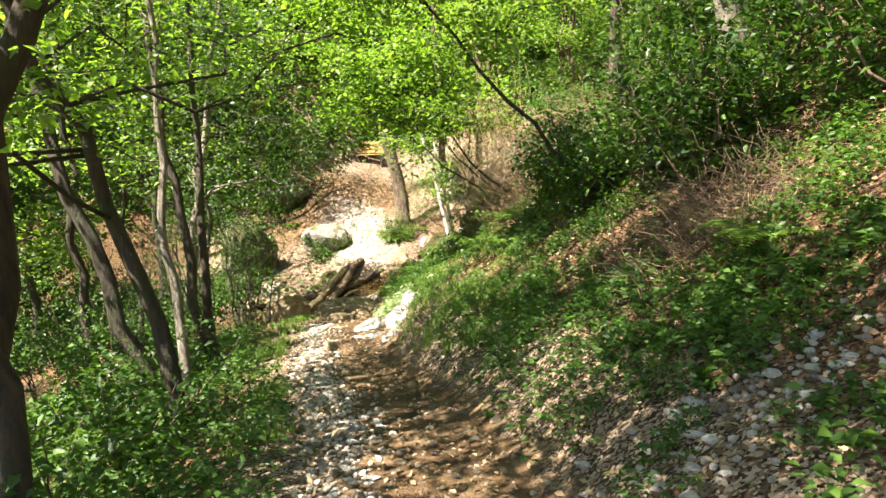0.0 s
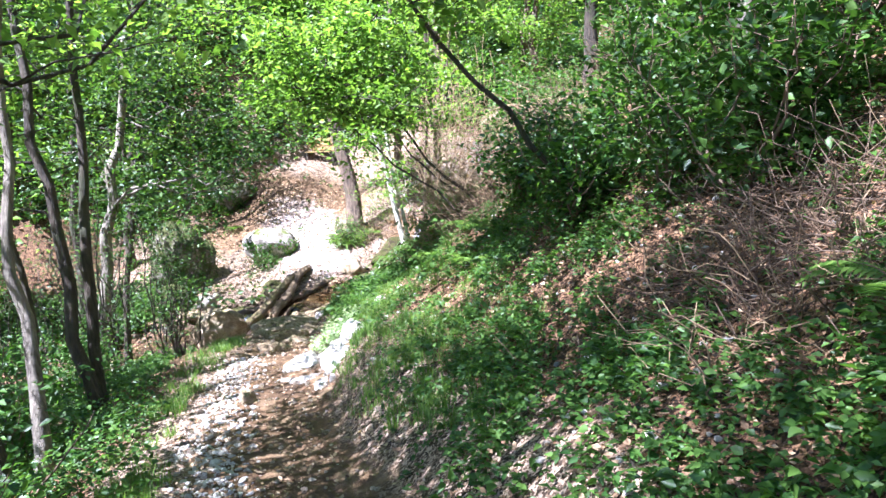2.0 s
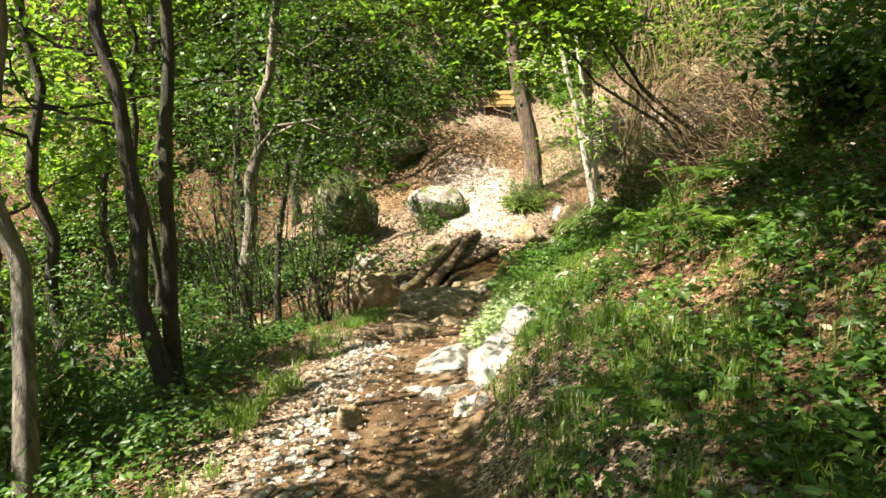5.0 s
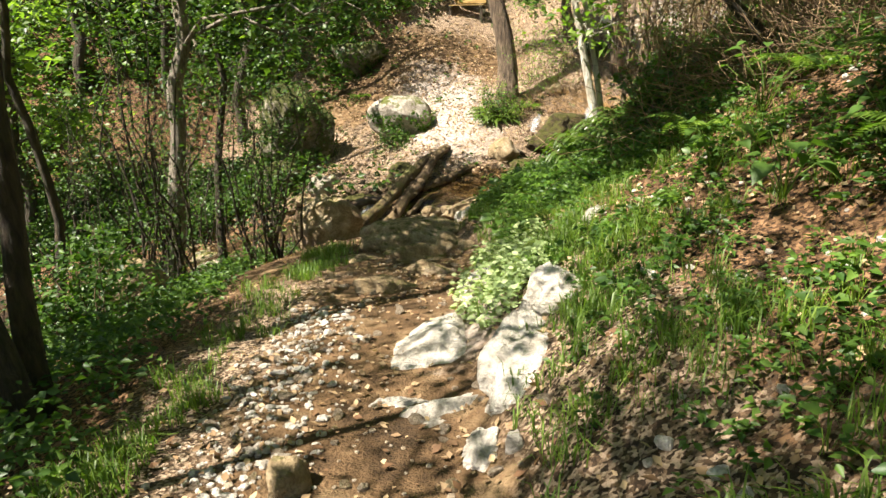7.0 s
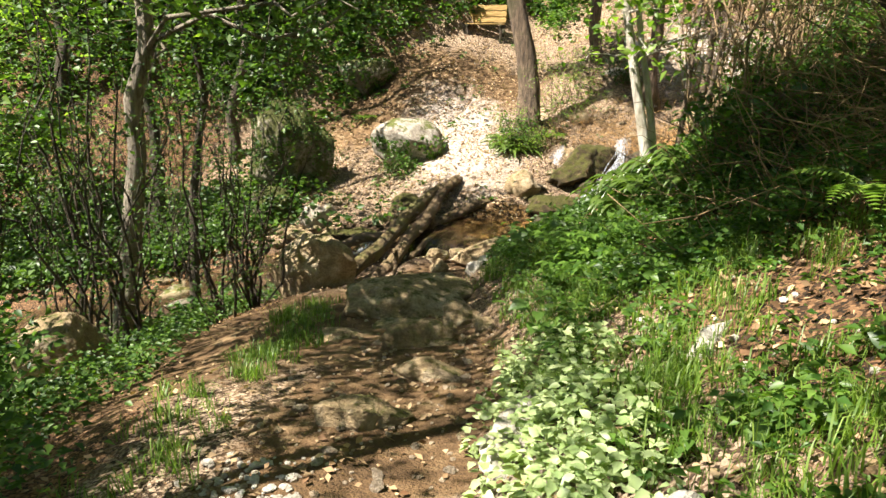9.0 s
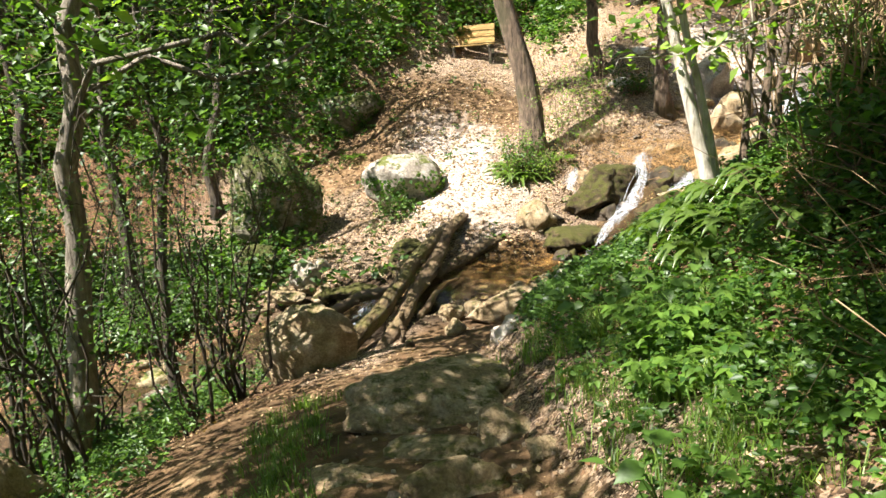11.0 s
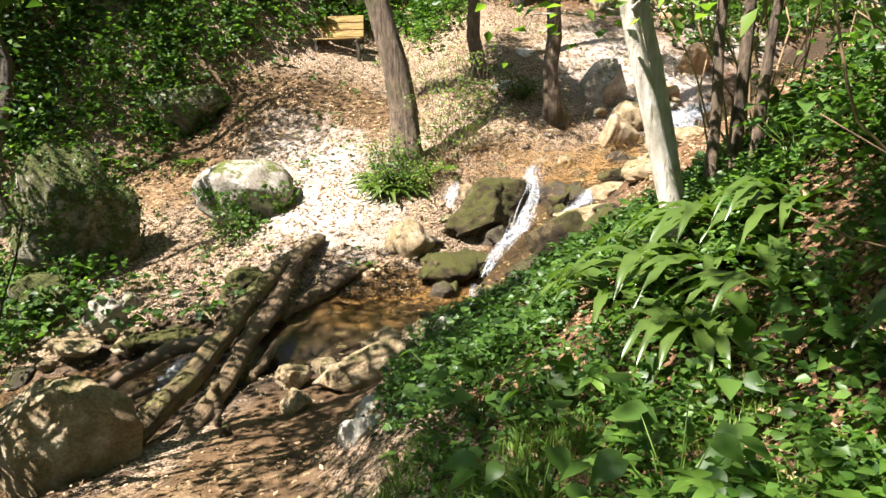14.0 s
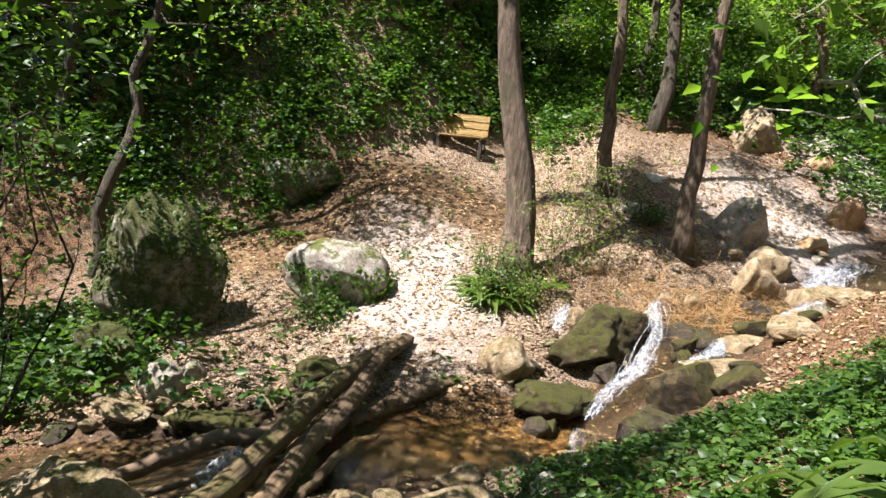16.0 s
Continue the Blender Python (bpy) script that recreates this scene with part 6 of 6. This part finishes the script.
# thickets left of the path and beyond
for i, (sx, sy, sh, sw) in enumerate(((-5.4, 15.3, 3.0, 0.8), (-6.0, 15.6, 3.2, 0.9), (-5.0, 16.6, 2.4, 0.7), (-4.95, 17.7, 2.6, 0.6), (-5.2, 18.2, 2.2, 0.6), (-6.8, 17.2, 3.0, 1.0), (-7.6, 18.6, 3.2, 1.1), (-8.6, 16.5, 3.4, 1.2),
                                       (-9.6, 19.6, 3.4, 1.2), (-10.6, 17.5, 3.5, 1.3), (-8.0, 21.2, 2.6, 1.0), (-9.4, 22.6, 2.6, 1.1), (-11.4, 21.5, 3.2, 1.3))):
    shrub(sx, sy, 500 + i, sh * 1.35, sw * 1.1, 8, 700, "thin-stemmed sapling thicket with small green leaves", LEAF_HERB if i % 3 == 0 else LEAF_DARK, 0.065, BARK_DARK, thick=0.02, near=0.16, low=0.4)
for i, (sx, sy, sh, sw) in enumerate(((-2.6, 5.2, 0.9, 0.7), (-2.9, 6.6, 1.0, 0.8), (-3.9, 8.8, 1.2, 0.9), (-4.6, 12.2, 1.0, 0.8), (-2.3, 3.4, 1.0, 0.7), (-4.8, 9.8, 1.6, 1.0), (-5.6, 10.9, 1.6, 1.0), (-5.4, 13.0, 1.2, 0.8))):
    shrub(sx, sy, 540 + i, sh, sw, 9, 1500, "leafy green shrub below the edge of the path", LEAF_HERB, 0.08, TWIG, near=0.1)
for i, (sx, sy, sh, sw) in enumerate(((2.6, 6.6, 1.4, 0.9), (2.4, 7.9, 1.4, 1.0), (2.7, 9.2, 1.6, 1.0), (3.4, 5.2, 1.4, 1.0), (3.6, 7.2, 1.8, 1.2), (3.4, 10.4, 1.8, 1.2), (4.6, 4.0, 1.6, 1.2), (4.8, 6.0, 2.0, 1.4),
                                       (4.8, 8.8, 2.0, 1.4), (2.6, 15.4, 1.6, 1.2), (4.2, 12.4, 2.0, 1.4), (3.2, 3.6, 1.0, 0.9), (3.6, 17.5, 2.0, 1.5), (3.4, 20.0, 1.8, 1.4), (5.5, 15.0, 2.4, 1.6), (1.7, 10.6, 0.9, 0.6), (1.9, 9.2, 0.9, 0.6))):
    shrub(sx, sy, 560 + i, sh, sw, 10, 2200, "dense dark green bush overhanging the bank", LEAF_DARK if i % 3 else LEAF_HERB, 0.085, TWIG, near=0.16)
for i, (sx, sy, sh) in enumerate(((0.8, 15.4, 2.6), (1.2, 15.9, 3.4), (1.5, 16.6, 3.2), (1.0, 17.6, 3.4))):
    shrub(sx, sy, 590 + i, sh, 0.95, 22, 300, "twiggy brown shrub, almost bare", LEAF_TREE, 0.05, STRAW, thick=0.008)
for i, (sx, sy, sh, sw) in enumerate(((-0.75, 25.2, 2.0, 0.6), (-0.35, 25.5, 1.8, 0.6), (-1.75, 25.0, 0.9, 0.4), (-1.7, 24.6, 0.5, 0.45), (-1.25, 24.5, 0.5, 0.4))):
    shrub(sx, sy, 600 + i, sh, sw, 12, 700, "thin bush growing at the foot of the tree", LEAF_TREE, 0.05, TWIG, thick=0.006, near=0.08)
shrub(-1.8, 24.85, 604, 0.7, 0.5, 9, 500, "dark evergreen clump at the foot of the tree", LEAF_DARK, 0.08, TWIG, near=0.08)
shrub(-1.35, 24.55, 605, 0.6, 0.4, 9, 400, "dark evergreen clump at the foot of the tree", LEAF_DARK, 0.07, TWIG, near=0.08)
shrub(0.9, 27.3, 606, 0.6, 0.5, 9, 700, "low dark green bush on the clearing", LEAF_DARK, 0.08, TWIG)
shrub(-4.2, 24.3, 607, 0.5, 0.6, 10, 700, "ivy clump hanging on the pale boulder", LEAF_DARK, 0.08, TWIG)
shrub(-6.9, 23.2, 608, 0.8, 0.6, 7, 350, "ivy growing up the large boulder", LEAF_DARK, 0.08, TWIG)
shrub(-7.3, 23.8, 609, 1.8, 0.4, 7, 400, "ivy growing up the large boulder", LEAF_DARK, 0.08, TWIG)
r_far = np.random.default_rng(88)
for i in range(46):
    sx, sy = r_far.uniform(-17, 8), r_far.uniform(28.0, 42)
    if far_green(np.array([sx]), np.array([sy]))[0] < 0.3 or (-4.5 < sx < 4.5 and sy < 33.5):
        continue
    shrub(sx, sy, 620 + i, r_far.uniform(1.2, 2.4), r_far.uniform(1.0, 1.7), 9, 1300, "dense green undergrowth on the far slope", LEAF_TREE if i % 2 else LEAF_DARK, 0.15, TWIG, near=0.25)

# woods behind: three trees, repeated
models = [tree(-9.5, 33.0, (0.03, 0.02), 10, 0.16, BARK_DARK, 201, "tall leafy forest tree on the slope", crown_from=0.2, leaves=4300, crown_r=3.4, leaf_size=0.2, limbs=16, near=0.35),
          tree(-15.5, 29.0, (-0.04, 0.03), 9, 0.14, BARK_DARK, 202, "tall leafy forest tree on the slope", crown_from=0.2, leaves=4300, crown_r=3.2, leaf_size=0.2, limbs=16, near=0.35),
          tree(6.5, 36.0, (0.02, 0.05), 11, 0.17, BARK, 203, "tall leafy forest tree on the slope", crown_from=0.25, leaves=4300, crown_r=3.6, leaf_size=0.2, limbs=16, near=0.35)]
r_wood = np.random.default_rng(99)
# the first spot is an added tree that shades the ivy slope
spots = [(-13.6, 29.6)]
for _ in range(4000):
    wx_, wy_ = r_wood.uniform(-26, 22), r_wood.uniform(-6, 50)
    d_ = float(stream_at(wx_, wy_)[0])
    s_ = float(walk_side(wx_, wy_))
    if wy_ < 22 and -6.5 < s_ < 5.0 or (-13 < wx_ < 9 and 19 < wy_ < 34):
        continue
    if all(math.hypot(wx_ - a, wy_ - b) > 4.2 for a, b in spots):
        spots.append((wx_, wy_))
    if len(spots) >= 40:
        break
for i, (wx_, wy_) in enumerate(spots):
    copy_thing(models[i % 3], pose(wx_, wy_, float(ground_z(wx_, wy_)), 0, 0, r_wood.uniform(0, 360)))
